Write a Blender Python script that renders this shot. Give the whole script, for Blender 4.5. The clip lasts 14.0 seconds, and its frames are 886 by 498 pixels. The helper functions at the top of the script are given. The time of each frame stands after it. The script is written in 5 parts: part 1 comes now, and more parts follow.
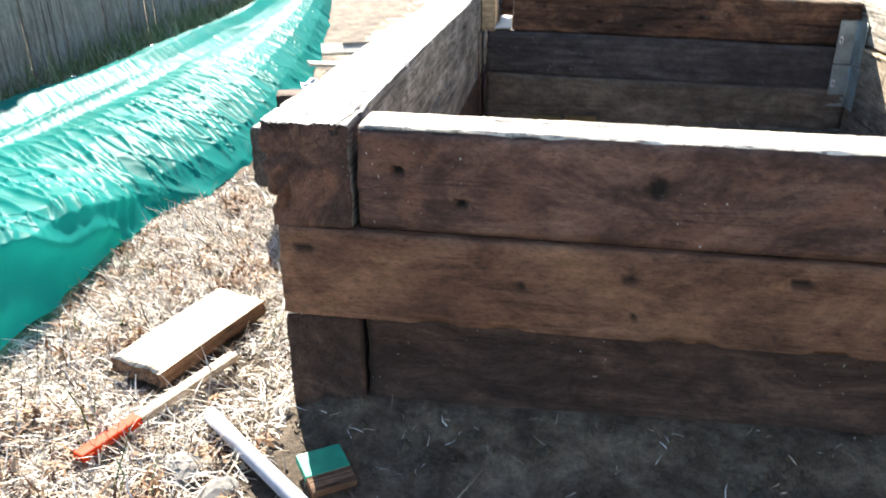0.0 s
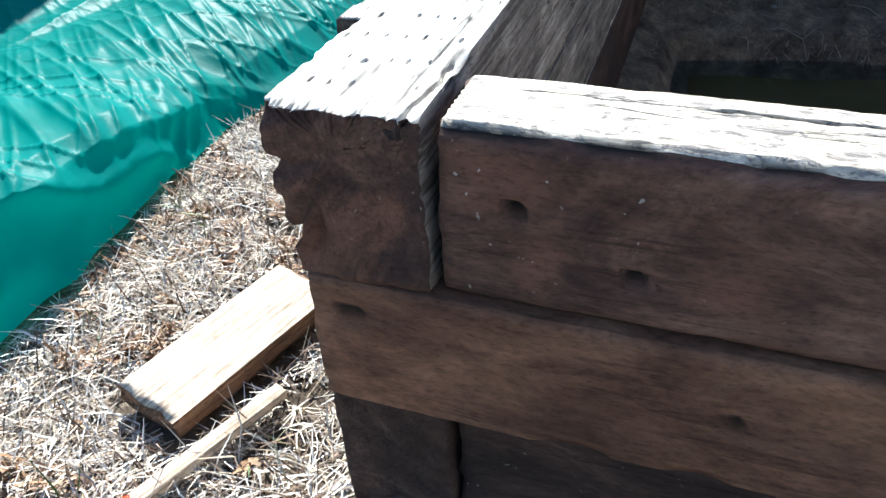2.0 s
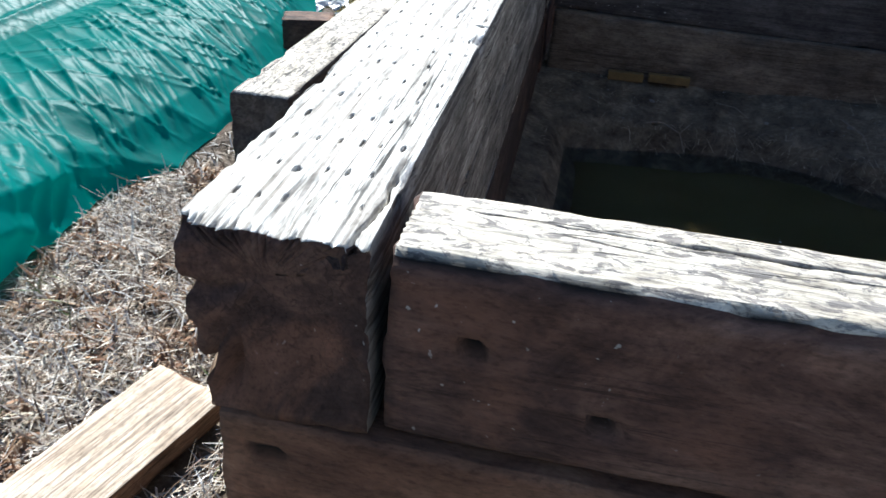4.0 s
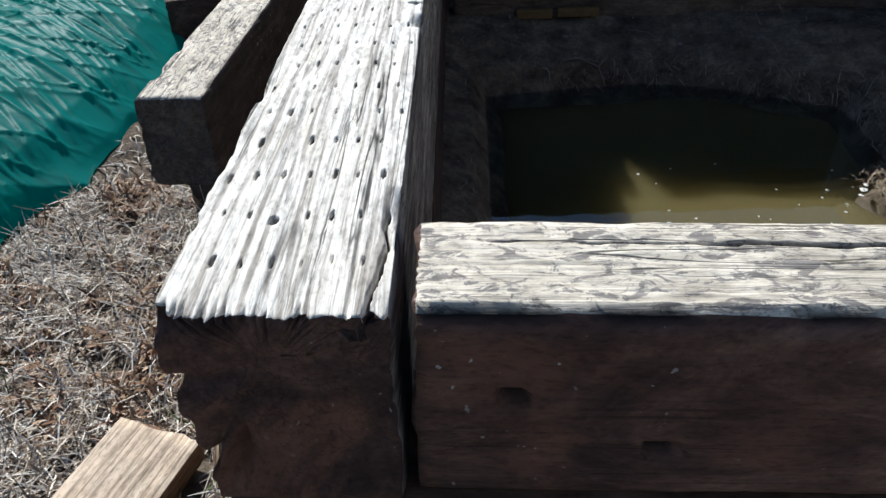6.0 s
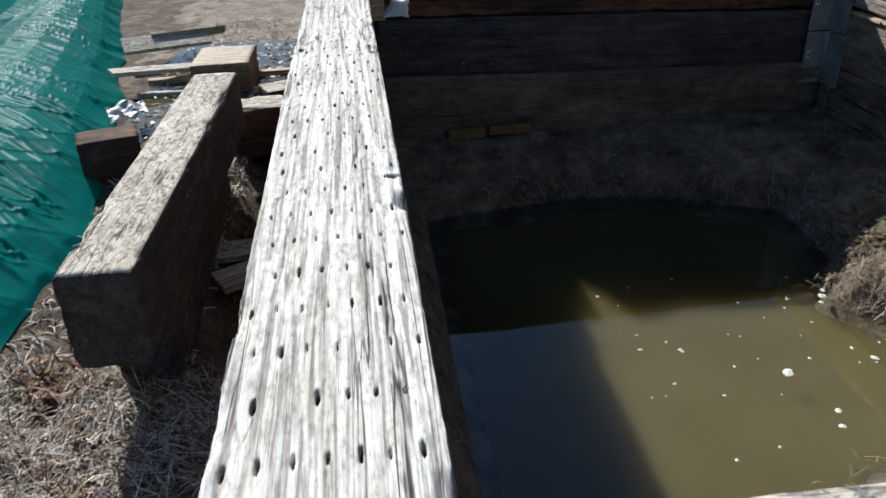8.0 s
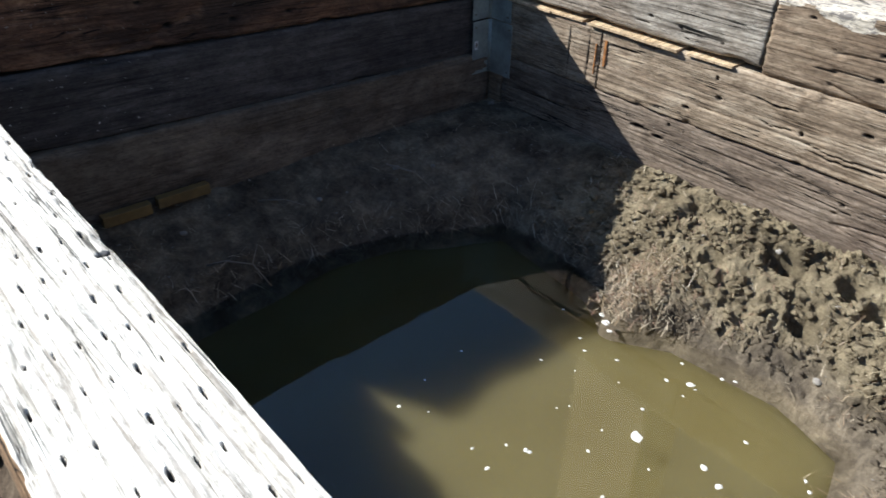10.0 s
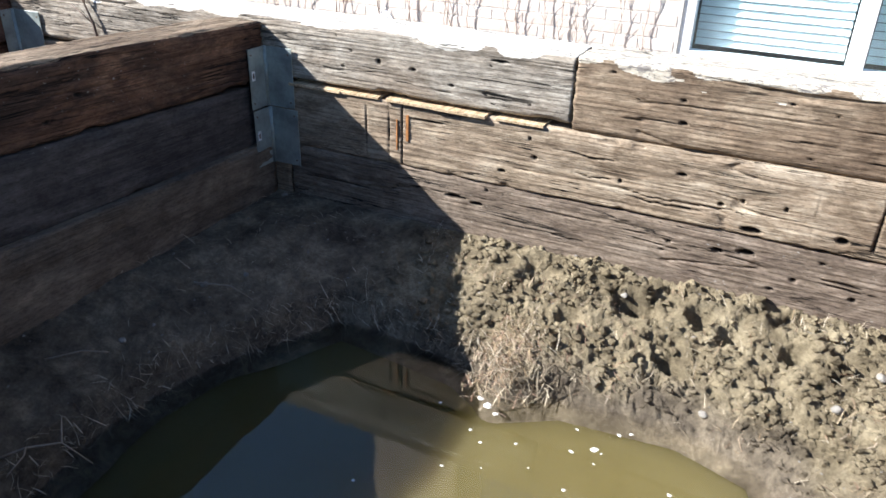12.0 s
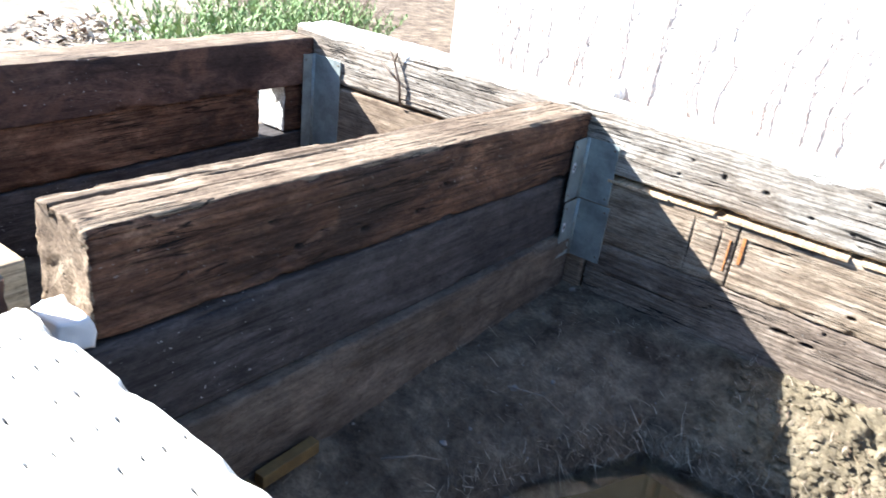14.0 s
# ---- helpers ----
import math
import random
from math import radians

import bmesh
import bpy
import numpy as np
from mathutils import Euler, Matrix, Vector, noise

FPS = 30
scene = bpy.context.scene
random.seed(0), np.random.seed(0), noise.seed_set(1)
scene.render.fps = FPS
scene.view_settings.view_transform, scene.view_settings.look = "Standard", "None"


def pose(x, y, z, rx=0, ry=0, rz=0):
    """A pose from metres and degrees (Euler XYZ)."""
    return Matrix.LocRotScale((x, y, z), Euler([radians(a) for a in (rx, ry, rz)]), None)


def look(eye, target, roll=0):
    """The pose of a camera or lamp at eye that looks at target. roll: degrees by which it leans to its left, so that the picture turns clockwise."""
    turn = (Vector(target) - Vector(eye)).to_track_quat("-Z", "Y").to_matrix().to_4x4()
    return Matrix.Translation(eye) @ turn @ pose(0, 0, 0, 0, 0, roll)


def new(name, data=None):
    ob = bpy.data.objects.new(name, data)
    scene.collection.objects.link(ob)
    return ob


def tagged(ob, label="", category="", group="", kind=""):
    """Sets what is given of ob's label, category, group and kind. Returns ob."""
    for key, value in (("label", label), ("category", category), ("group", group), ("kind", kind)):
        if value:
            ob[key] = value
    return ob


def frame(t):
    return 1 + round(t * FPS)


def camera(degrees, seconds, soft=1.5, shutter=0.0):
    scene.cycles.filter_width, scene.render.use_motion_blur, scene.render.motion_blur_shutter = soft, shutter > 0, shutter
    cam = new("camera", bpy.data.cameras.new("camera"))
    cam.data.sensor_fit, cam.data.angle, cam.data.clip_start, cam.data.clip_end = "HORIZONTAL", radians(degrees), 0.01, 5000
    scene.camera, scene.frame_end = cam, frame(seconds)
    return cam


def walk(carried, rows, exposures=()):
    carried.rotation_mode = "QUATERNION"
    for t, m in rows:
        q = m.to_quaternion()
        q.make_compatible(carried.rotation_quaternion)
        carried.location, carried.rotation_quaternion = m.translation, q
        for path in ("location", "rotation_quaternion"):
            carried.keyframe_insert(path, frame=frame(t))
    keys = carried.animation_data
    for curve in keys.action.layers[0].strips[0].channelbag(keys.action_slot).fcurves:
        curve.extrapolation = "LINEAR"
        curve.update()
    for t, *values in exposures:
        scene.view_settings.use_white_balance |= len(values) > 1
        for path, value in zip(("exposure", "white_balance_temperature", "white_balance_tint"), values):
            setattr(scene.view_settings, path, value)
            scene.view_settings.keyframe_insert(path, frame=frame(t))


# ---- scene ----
cam = camera(60.8, 14.0, shutter=0.2)
PATH = [
    (0, (0.534, -1.323, 0.96), (0.268, 0.482, 0.14), -0.5),
    (0.5, (0.416, -1.085, 0.986), (0.3, 0.593, -0.097), -1.1),
    (1, (0.36, -0.849, 0.978), (-0.013, 0.815, -0.069), -3.2),
    (1.5, (0.388, -0.644, 0.936), (-0.148, 0.885, -0.236), -2.2),
    (2, (0.409, -0.596, 0.918), (-0.177, 0.91, -0.26), -4.3),
    (2.5, (0.406, -0.581, 0.92), (-0.026, 1.008, -0.215), 0.4),
    (3, (0.384, -0.57, 0.923), (-0.026, 1.038, -0.192), 0.8),
    (3.5, (0.372, -0.557, 0.929), (-0.043, 1.073, -0.154), 1.2),
    (4, (0.306, -0.51, 0.925), (0.033, 1.173, -0.12), 3.5),
    (4.2, (0.255, -0.482, 0.926), (0.098, 1.199, -0.146), 4.3),
    (6.3, (0.208, -0.408, 0.949), (0.159, 1.216, -0.216), -1.8),
    (6.5, (0.203, -0.404, 0.945), (0.182, 1.22, -0.223), -0.9),
    (7, (0.217, -0.386, 0.952), (0.142, 1.333, -0.068), -2.0),
    (7.2, (0.223, -0.367, 0.958), (0.142, 1.38, -0.012), -2.9),
    (9.3, (-0.08, 0.355, 1.069), (0.757, 1.895, 0.104), -0.6),
    (9.5, (-0.063, 0.47, 1.083), (0.847, 1.96, 0.106), -1.4),
    (10, (-0.023, 0.557, 1.076), (1.08, 1.817, -0.018), 1.2),
    (10.5, (-0.039, 0.6, 1.075), (1.262, 1.683, 0.009), 3.4),
    (11, (-0.095, 0.679, 1.079), (1.385, 1.455, -0.021), 7.1),
    (11.5, (-0.117, 0.774, 1.083), (1.413, 1.476, 0.004), 6.5),
    (12, (-0.059, 0.927, 1.028), (1.543, 1.698, 0.113), 1.6),
    (12.5, (-0.039, 1.055, 1.082), (1.374, 2.055, 0.08), -0.4),
    (13, (-0.086, 1.204, 1.096), (1.389, 2.226, 0.213), 5.2),
    (13.5, (-0.167, 1.433, 1.115), (1.364, 2.332, 0.194), 6.7),
    (14, (-0.202, 1.6, 1.127), (1.288, 2.616, 0.264), 7.3),
]

# exposure follows the clip's automatic camera
EXPOSURES = [(0, 2.3, 6700, 8), (1.0, 2.12, 6200, 7), (1.5, 1.9, 6000, 6), (3.0, 1.58, 5900, 6), (3.5, 1.4, 5850, 6), (4.2, 1.02, 5850, 7), (6.3, 0.4, 6000, 8), (7.2, 0.3, 6000, 8), (9.3, 0.45, 6100, 8), (10.0, 1.0, 6100, 8), (11.0, 1.75, 6300, 10), (11.5, 1.75, 6300, 10), (12.0, 1.5, 6100, 10), (12.5, 1.92, 6100, 10), (13.0, 2.18, 6000, 10), (13.3, 2.26, 6000, 10), (14.0, 2.38, 5900, 10)]
walk(cam, [(t, look(eye, aim, roll)) for t, eye, aim, roll in PATH], EXPOSURES)

# ---- light ----
SUN_FROM = Vector((-0.62, 1.30, 1.0)).normalized()
world = bpy.data.worlds.new("sky")
scene.world = world
world.use_nodes = True
wn = world.node_tree.nodes
sky = wn.new("ShaderNodeTexSky")
sky.sky_type = "NISHITA"
sky.sun_disc = False
sky.ozone_density = 3.5
sky.dust_density = 0.3
sky.sun_elevation = math.asin(SUN_FROM.z)
sky.sun_rotation = math.atan2(SUN_FROM.x, SUN_FROM.y)
wn["Background"].inputs["Strength"].default_value = 0.07
world.node_tree.links.new(sky.outputs[0], wn["Background"].inputs["Color"])
sun_data = bpy.data.lights.new("sun", "SUN")
sun_data.energy, sun_data.angle, sun_data.color = 5.0, radians(0.53), (1.0, 0.965, 0.91)
sun = new("sun", sun_data)
sun.rotation_euler = SUN_FROM.to_track_quat("Z", "Y").to_euler()

# ---- small numeric tools ----
rng = np.random.default_rng(7)


def vnoise(p, seed=0):
    """Smooth value noise in -1..1 for an (n, 3) array."""
    p = np.asarray(p, float)
    i = np.floor(p).astype(np.int64)
    f = p - i
    f = f * f * (3 - 2 * f)

    def h(a, b, c):
        v = (a * 374761393 + b * 668265263 + c * 2147483647 + seed * 974634777) & 0xFFFFFFFF
        v = ((v ^ (v >> 13)) * 1274126177) & 0xFFFFFFFF
        v = v ^ (v >> 16)
        return (v & 0xFFFF) / 32767.5 - 1
    out = 0
    for dx in (0, 1):
        for dy in (0, 1):
            for dz in (0, 1):
                w = (f[:, 0] if dx else 1 - f[:, 0]) * (f[:, 1] if dy else 1 - f[:, 1]) * (f[:, 2] if dz else 1 - f[:, 2])
                out = out + w * h(i[:, 0] + dx, i[:, 1] + dy, i[:, 2] + dz)
    return out


def fbm(p, seed=0, octaves=4):
    p = np.asarray(p, float)
    total, amp = 0, 1.0
    for k in range(octaves):
        total = total + amp * vnoise(p, seed + k * 17)
        p, amp = p * 2.03 + 11.7, amp * 0.5
    return total / 1.9


def mesh_from(name, verts, faces, mats=(), smooth=True, index=None):
    me = bpy.data.meshes.new(name)
    me.from_pydata([tuple(v) for v in verts], [], faces)
    for m in mats:
        me.materials.append(m)
    if index is not None:
        me.polygons.foreach_set("material_index", np.asarray(index, np.int32))
    me.polygons.foreach_set("use_smooth", np.full(len(me.polygons), smooth))
    me.update()
    return me


def thing(name, verts, faces, mats, label, category, group="", kind="", smooth=True, index=None):
    ob = new(name, mesh_from(name, verts, faces, mats, smooth, index))
    return tagged(ob, label, category, group, kind)


def part(name, bm, material, parent, label="", smooth=False):
    me = bpy.data.meshes.new(name)
    bm.to_mesh(me)
    bm.free()
    me.materials.append(material)
    me.polygons.foreach_set("use_smooth", np.full(len(me.polygons), smooth))
    ob = new(name, me)
    ob.parent = parent
    return tagged(ob, label)


def box_bm(x0, x1, y0, y1, z0, z1, bevel=0.003, segments=2):
    bm = bmesh.new()
    bmesh.ops.create_cube(bm, size=1.0, matrix=Matrix.Translation(((x0 + x1) / 2, (y0 + y1) / 2, (z0 + z1) / 2)) @ Matrix.Diagonal((x1 - x0, y1 - y0, z1 - z0, 1)))
    if bevel:
        bmesh.ops.bevel(bm, geom=bm.edges[:], offset=bevel, segments=segments, affect="EDGES", profile=0.6)
    return bm


def solo(name, bm, material, label, category, group="", kind="", smooth=False, m=None):
    me = bpy.data.meshes.new(name)
    bm.to_mesh(me)
    bm.free()
    me.materials.append(material)
    me.polygons.foreach_set("use_smooth", np.full(len(me.polygons), smooth))
    ob = new(name, me)
    if m is not None:
        ob.matrix_basis = m
    return tagged(ob, label, category, group, kind)


# ---- materials ----
def material(name):
    m = bpy.data.materials.new(name)
    m.use_nodes = True
    return m, m.node_tree.nodes, m.node_tree.links, m.node_tree.nodes["Principled BSDF"]


def ramp(nodes, links, source, stops):
    r = nodes.new("ShaderNodeValToRGB")
    while len(r.color_ramp.elements) < len(stops):
        r.color_ramp.elements.new(0.5)
    for e, (pos, col) in zip(r.color_ramp.elements, stops):
        e.position, e.color = pos, (*col, 1) if len(col) == 3 else (col[0], col[0], col[0], 1)
    links.new(source, r.inputs[0])
    return r.outputs[0]


def mix(nodes, links, kind, fac, a, b):
    n = nodes.new("ShaderNodeMix")
    n.data_type, n.blend_type = "RGBA", kind
    for sock, v in ((n.inputs[0], fac), (n.inputs[6], a), (n.inputs[7], b)):
        if isinstance(v, (int, float)):
            sock.default_value = v
        elif isinstance(v, tuple):
            sock.default_value = (*v, 1)
        else:
            links.new(v, sock)
    return n.outputs[2]


def noise_tex(nodes, links, vec, scale, detail=6, rough=0.6, distort=0.0):
    n = nodes.new("ShaderNodeTexNoise")
    n.inputs["Scale"].default_value, n.inputs["Detail"].default_value = scale, detail
    n.inputs["Roughness"].default_value, n.inputs["Distortion"].default_value = rough, distort
    links.new(vec, n.inputs["Vector"])
    return n.outputs["Fac"]


def coords(nodes, links, stretch=(1, 1, 1), shift=True):
    """Object coordinates, stretched, and moved by a random step for each object."""
    tc, mp = nodes.new("ShaderNodeTexCoord"), nodes.new("ShaderNodeMapping")
    links.new(tc.outputs["Object"], mp.inputs["Vector"])
    mp.inputs["Scale"].default_value = stretch
    if shift:
        info, mul = nodes.new("ShaderNodeObjectInfo"), nodes.new("ShaderNodeMath")
        mul.operation = "MULTIPLY"
        mul.inputs[1].default_value = 37.0
        links.new(info.outputs["Random"], mul.inputs[0])
        comb = nodes.new("ShaderNodeCombineXYZ")
        for k in range(3):
            links.new(mul.outputs[0], comb.inputs[k])
        links.new(comb.outputs[0], mp.inputs["Location"])
    return mp.outputs[0]


def bump(nodes, links, bsdf, height, strength, distance):
    b = nodes.new("ShaderNodeBump")
    b.inputs["Strength"].default_value, b.inputs["Distance"].default_value = strength, distance
    links.new(height, b.inputs["Height"])
    links.new(b.outputs[0], bsdf.inputs["Normal"])


def timber(name, dark, mid, light, stain, stain_amount=0.5, crack=0.75, rough=0.85, bump_d=0.004, grain=55, streak=0.45, flake=None, upright=False, fine_amt=0.8, fleck=0.0, patch=None, mottle=0.75):
    m, n, l, b = material(name)

    def run(k):
        return coords(n, l, (1, 1, k) if upright else (k, 1, 1))
    along, even = run(0.06), run(0.5)
    g1 = noise_tex(n, l, along, grain, 7, 0.62, 0.6)
    g2 = noise_tex(n, l, along, grain * 3.5, 4, 0.6)
    wide = noise_tex(n, l, run(0.45), 10, 7, 0.72, 0.9)
    tone = mix(n, l, "MIX", streak, wide, g1)
    base = ramp(n, l, tone, [(0.34, dark), (0.50, mid), (0.64, light)])
    blot = noise_tex(n, l, even, 5.5, 5, 0.65, 0.4)
    base = mix(n, l, "MIX", ramp(n, l, blot, [(0.42, (0,)), (0.66, (stain_amount,))]), base, stain)
    if patch:
        base = mix(n, l, "MIX", ramp(n, l, noise_tex(n, l, run(0.55), 4.2, 7, 0.66, 0.7), [(0.50, (0,)), (0.60, (0.75,))]), base, patch)
    mott = noise_tex(n, l, even, 38, 6, 0.7)
    base = mix(n, l, "MULTIPLY", mottle, base, ramp(n, l, mott, [(0.3, (0.55, 0.53, 0.50)), (0.55, (1.0, 1.0, 1.0)), (0.75, (1.3, 1.25, 1.2))]))
    cr = ramp(n, l, noise_tex(n, l, run(0.035), 42, 3, 0.5, 0.8), [(0.475, (1,)), (0.495, (0,)), (0.505, (0,)), (0.525, (1,))])
    fine = ramp(n, l, noise_tex(n, l, run(0.03), 150, 4, 0.6, 0.5), [(0.40, (0.45, 0.42, 0.40)), (0.50, (1.0, 1.0, 1.0)), (0.66, (1.18, 1.17, 1.15))])
    speck = ramp(n, l, noise_tex(n, l, run(0.4), 190, 3, 0.7), [(0.34, (0.5, 0.48, 0.46)), (0.48, (1.0, 1.0, 1.0)), (0.70, (1.2, 1.2, 1.2))])
    if flake:
        fl = ramp(n, l, noise_tex(n, l, run(0.45), 60, 8, 0.78, 0.9), [(0.525, (0,)), (0.540, (0.9,))])
        base = mix(n, l, "MIX", fl, base, flake)
    base = mix(n, l, "MULTIPLY", fine_amt, base, fine)
    base = mix(n, l, "MULTIPLY", 0.6, base, speck)
    gate = ramp(n, l, noise_tex(n, l, even, 7, 3, 0.5), [(0.45, (0,)), (0.6, (crack,))])
    base = mix(n, l, "MULTIPLY", gate, base, cr)
    if fleck:
        dots = ramp(n, l, noise_tex(n, l, run(0.9), 95, 2, 0.5), [(0.70, (0,)), (0.73, (fleck,))])
        where = ramp(n, l, noise_tex(n, l, run(0.8), 3.2, 3, 0.6), [(0.50, (0,)), (0.60, (1,))])
        base = mix(n, l, "MIX", mix(n, l, "MULTIPLY", 1.0, dots, where), base, (0.55, 0.54, 0.50))
    # near-black painted into the pits: dark knot wood and the shade within holes
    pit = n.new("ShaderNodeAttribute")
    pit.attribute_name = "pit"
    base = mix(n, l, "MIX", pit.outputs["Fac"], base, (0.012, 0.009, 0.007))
    l.new(base, b.inputs["Base Color"])
    b.inputs["Roughness"].default_value = rough
    b.inputs["Specular IOR Level"].default_value = 0.25
    hsum = mix(n, l, "MIX", 0.35, g1, g2)
    hsum = mix(n, l, "MULTIPLY", fine_amt * 0.85, hsum, fine)
    hsum = mix(n, l, "MULTIPLY", gate, hsum, cr)
    bump(n, l, b, hsum, 0.7, bump_d)
    return m


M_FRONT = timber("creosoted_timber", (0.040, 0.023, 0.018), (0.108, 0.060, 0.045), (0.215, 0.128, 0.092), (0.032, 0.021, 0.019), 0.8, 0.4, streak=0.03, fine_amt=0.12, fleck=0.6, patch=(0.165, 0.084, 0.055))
# darker M_FRONT for the bottom course, its shade near the ground painted in
M_LOW_SHADE = timber("shade_darkened_timber", (0.024, 0.015, 0.012), (0.062, 0.037, 0.028), (0.120, 0.075, 0.055), (0.024, 0.017, 0.015), 0.8, 0.5, streak=0.1, fine_amt=0.15, fleck=0.5)
M_FRONT_MID = timber("tan_brown_timber", (0.082, 0.040, 0.024), (0.175, 0.089, 0.053), (0.275, 0.153, 0.092), (0.078, 0.040, 0.027), 0.65, 0.35, streak=0.05, fine_amt=0.12, patch=(0.225, 0.121, 0.070))
M_BLEACHED_LIT = timber("bleached_and_lit_timber", (0.52, 0.48, 0.41), (0.81, 0.77, 0.69), (0.86, 0.83, 0.77), (0.70, 0.65, 0.56), 0.3, 0.85, 0.9, 0.0025, 95, fine_amt=0.85, streak=0.85, mottle=0.25)
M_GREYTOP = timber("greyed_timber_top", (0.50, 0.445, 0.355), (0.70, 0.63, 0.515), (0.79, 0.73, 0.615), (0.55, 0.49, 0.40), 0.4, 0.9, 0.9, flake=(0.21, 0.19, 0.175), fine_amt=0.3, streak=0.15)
M_INNER = timber("grey_split_timber", (0.10, 0.09, 0.08), (0.27, 0.245, 0.22), (0.50, 0.475, 0.43), (0.06, 0.052, 0.047), 0.6, 1.0, fine_amt=1.0)
M_REDDISH = timber("red_brown_timber", (0.055, 0.027, 0.016), (0.170, 0.083, 0.047), (0.33, 0.19, 0.115), (0.040, 0.024, 0.018), 0.8, 0.9, streak=0.2, fine_amt=0.6, fleck=0.35, patch=(0.050, 0.032, 0.024))
M_BLACK = timber("black_creosote_timber", (0.036, 0.031, 0.030), (0.084, 0.073, 0.068), (0.150, 0.132, 0.122), (0.038, 0.032, 0.031), 0.5, 0.4, fine_amt=0.3, fleck=0.9)
M_UMBER = timber("umber_timber", (0.095, 0.072, 0.053), (0.180, 0.140, 0.103), (0.27, 0.215, 0.16), (0.055, 0.046, 0.038), 0.6, 0.4, fine_amt=0.25, streak=0.25)
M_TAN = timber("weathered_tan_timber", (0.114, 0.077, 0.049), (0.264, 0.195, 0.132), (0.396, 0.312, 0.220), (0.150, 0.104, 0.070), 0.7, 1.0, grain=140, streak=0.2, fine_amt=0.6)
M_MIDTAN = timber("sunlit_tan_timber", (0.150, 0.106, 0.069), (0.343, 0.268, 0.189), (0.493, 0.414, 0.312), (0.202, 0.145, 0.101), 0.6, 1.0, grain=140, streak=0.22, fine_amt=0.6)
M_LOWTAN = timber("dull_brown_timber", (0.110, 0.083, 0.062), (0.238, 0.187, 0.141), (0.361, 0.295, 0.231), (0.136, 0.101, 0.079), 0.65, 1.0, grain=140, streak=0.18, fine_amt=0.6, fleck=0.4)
M_GREYTAN = timber("weathered_grey_timber", (0.17, 0.145, 0.115), (0.36, 0.32, 0.265), (0.52, 0.475, 0.40), (0.27, 0.205, 0.145), 0.6, 1.0, grain=140, streak=0.22, fine_amt=0.6)
M_BARK = timber("splintered_brown_timber", (0.115, 0.066, 0.035), (0.33, 0.205, 0.115), (0.66, 0.54, 0.39), (0.20, 0.115, 0.06), 0.6, 1.0, 0.9, 0.005, 90, streak=0.7, fine_amt=0.9)
M_PINE = timber("new_pine", (0.48, 0.33, 0.19), (0.60, 0.45, 0.28), (0.68, 0.54, 0.37), (0.54, 0.40, 0.25), 0.3, 0.1, 0.7, 0.001)
M_PLANK = timber("pale_plank", (0.48, 0.36, 0.25), (0.64, 0.51, 0.38), (0.74, 0.62, 0.49), (0.50, 0.38, 0.27), 0.3, 0.3, 0.75, 0.0015)
M_PLANK_EDGE = timber("reddish_plank_edge", (0.13, 0.070, 0.040), (0.22, 0.125, 0.072), (0.30, 0.18, 0.11), (0.11, 0.06, 0.04), 0.4, 0.4)
M_FENCE = timber("silvered_fence_timber", (0.17, 0.157, 0.138), (0.31, 0.29, 0.26), (0.43, 0.405, 0.37), (0.20, 0.18, 0.155), 0.7, 0.9, upright=True)


def soil_material(name, dark, mid, light, scale=1.0, crust=None):
    m, n, l, b = material(name)
    v = coords(n, l, (1, 1, 1), False)
    a = noise_tex(n, l, v, 9 * scale, 8, 0.7, 0.3)
    f = noise_tex(n, l, v, 70 * scale, 8, 0.82)
    base = ramp(n, l, a, [(0.34, dark), (0.52, mid), (0.70, light)])
    if crust:
        dry = n.new("ShaderNodeAttribute")
        dry.attribute_name = "dry"
        base = mix(n, l, "MIX", dry.outputs["Fac"], base, ramp(n, l, a, [(0.30, crust[0]), (0.48, crust[1]), (0.68, crust[2])]))
    base = mix(n, l, "MULTIPLY", 0.8, base, ramp(n, l, f, [(0.32, (0.45, 0.42, 0.4)), (0.55, (1, 1, 1)), (0.72, (1.5, 1.45, 1.35))]))
    l.new(base, b.inputs["Base Color"])
    b.inputs["Roughness"].default_value = 0.92
    b.inputs["Specular IOR Level"].default_value = 0.2
    bump(n, l, b, f, 1.0, 0.014)
    return m


M_GROUND = soil_material("dry_lawn_soil", (0.072, 0.052, 0.037), (0.195, 0.148, 0.105), (0.36, 0.29, 0.21))
M_SOIL = soil_material("garden_soil", (0.080, 0.064, 0.048), (0.215, 0.176, 0.127), (0.42, 0.350, 0.245), crust=[(0.085, 0.066, 0.040), (0.262, 0.213, 0.134), (0.47, 0.394, 0.258)])


def straw_material(name, cols, rough=0.7):
    m, n, l, b = material(name)
    geo = n.new("ShaderNodeNewGeometry")
    c = ramp(n, l, geo.outputs["Random Per Island"], [(i / max(1, len(cols) - 1), c) for i, c in enumerate(cols)])
    l.new(c, b.inputs["Base Color"])
    b.inputs["Roughness"].default_value = rough
    return m


M_STRAW = straw_material("dry_grass", [(0.07, 0.042, 0.026), (0.22, 0.14, 0.08), (0.48, 0.39, 0.28), (0.66, 0.58, 0.47), (0.87, 0.83, 0.75), (0.12, 0.055, 0.028)])
M_TUFT = straw_material("dead_tuft", [(0.10, 0.05, 0.03), (0.30, 0.21, 0.11), (0.48, 0.40, 0.27), (0.22, 0.11, 0.065), (0.56, 0.50, 0.38)])
M_LEAF = straw_material("dead_leaf", [(0.08, 0.035, 0.018), (0.24, 0.115, 0.05), (0.34, 0.19, 0.09), (0.46, 0.32, 0.19), (0.13, 0.06, 0.03)])
M_GREEN = straw_material("green_grass", [(0.05, 0.10, 0.02), (0.10, 0.16, 0.04), (0.20, 0.22, 0.08), (0.65, 0.58, 0.42)])
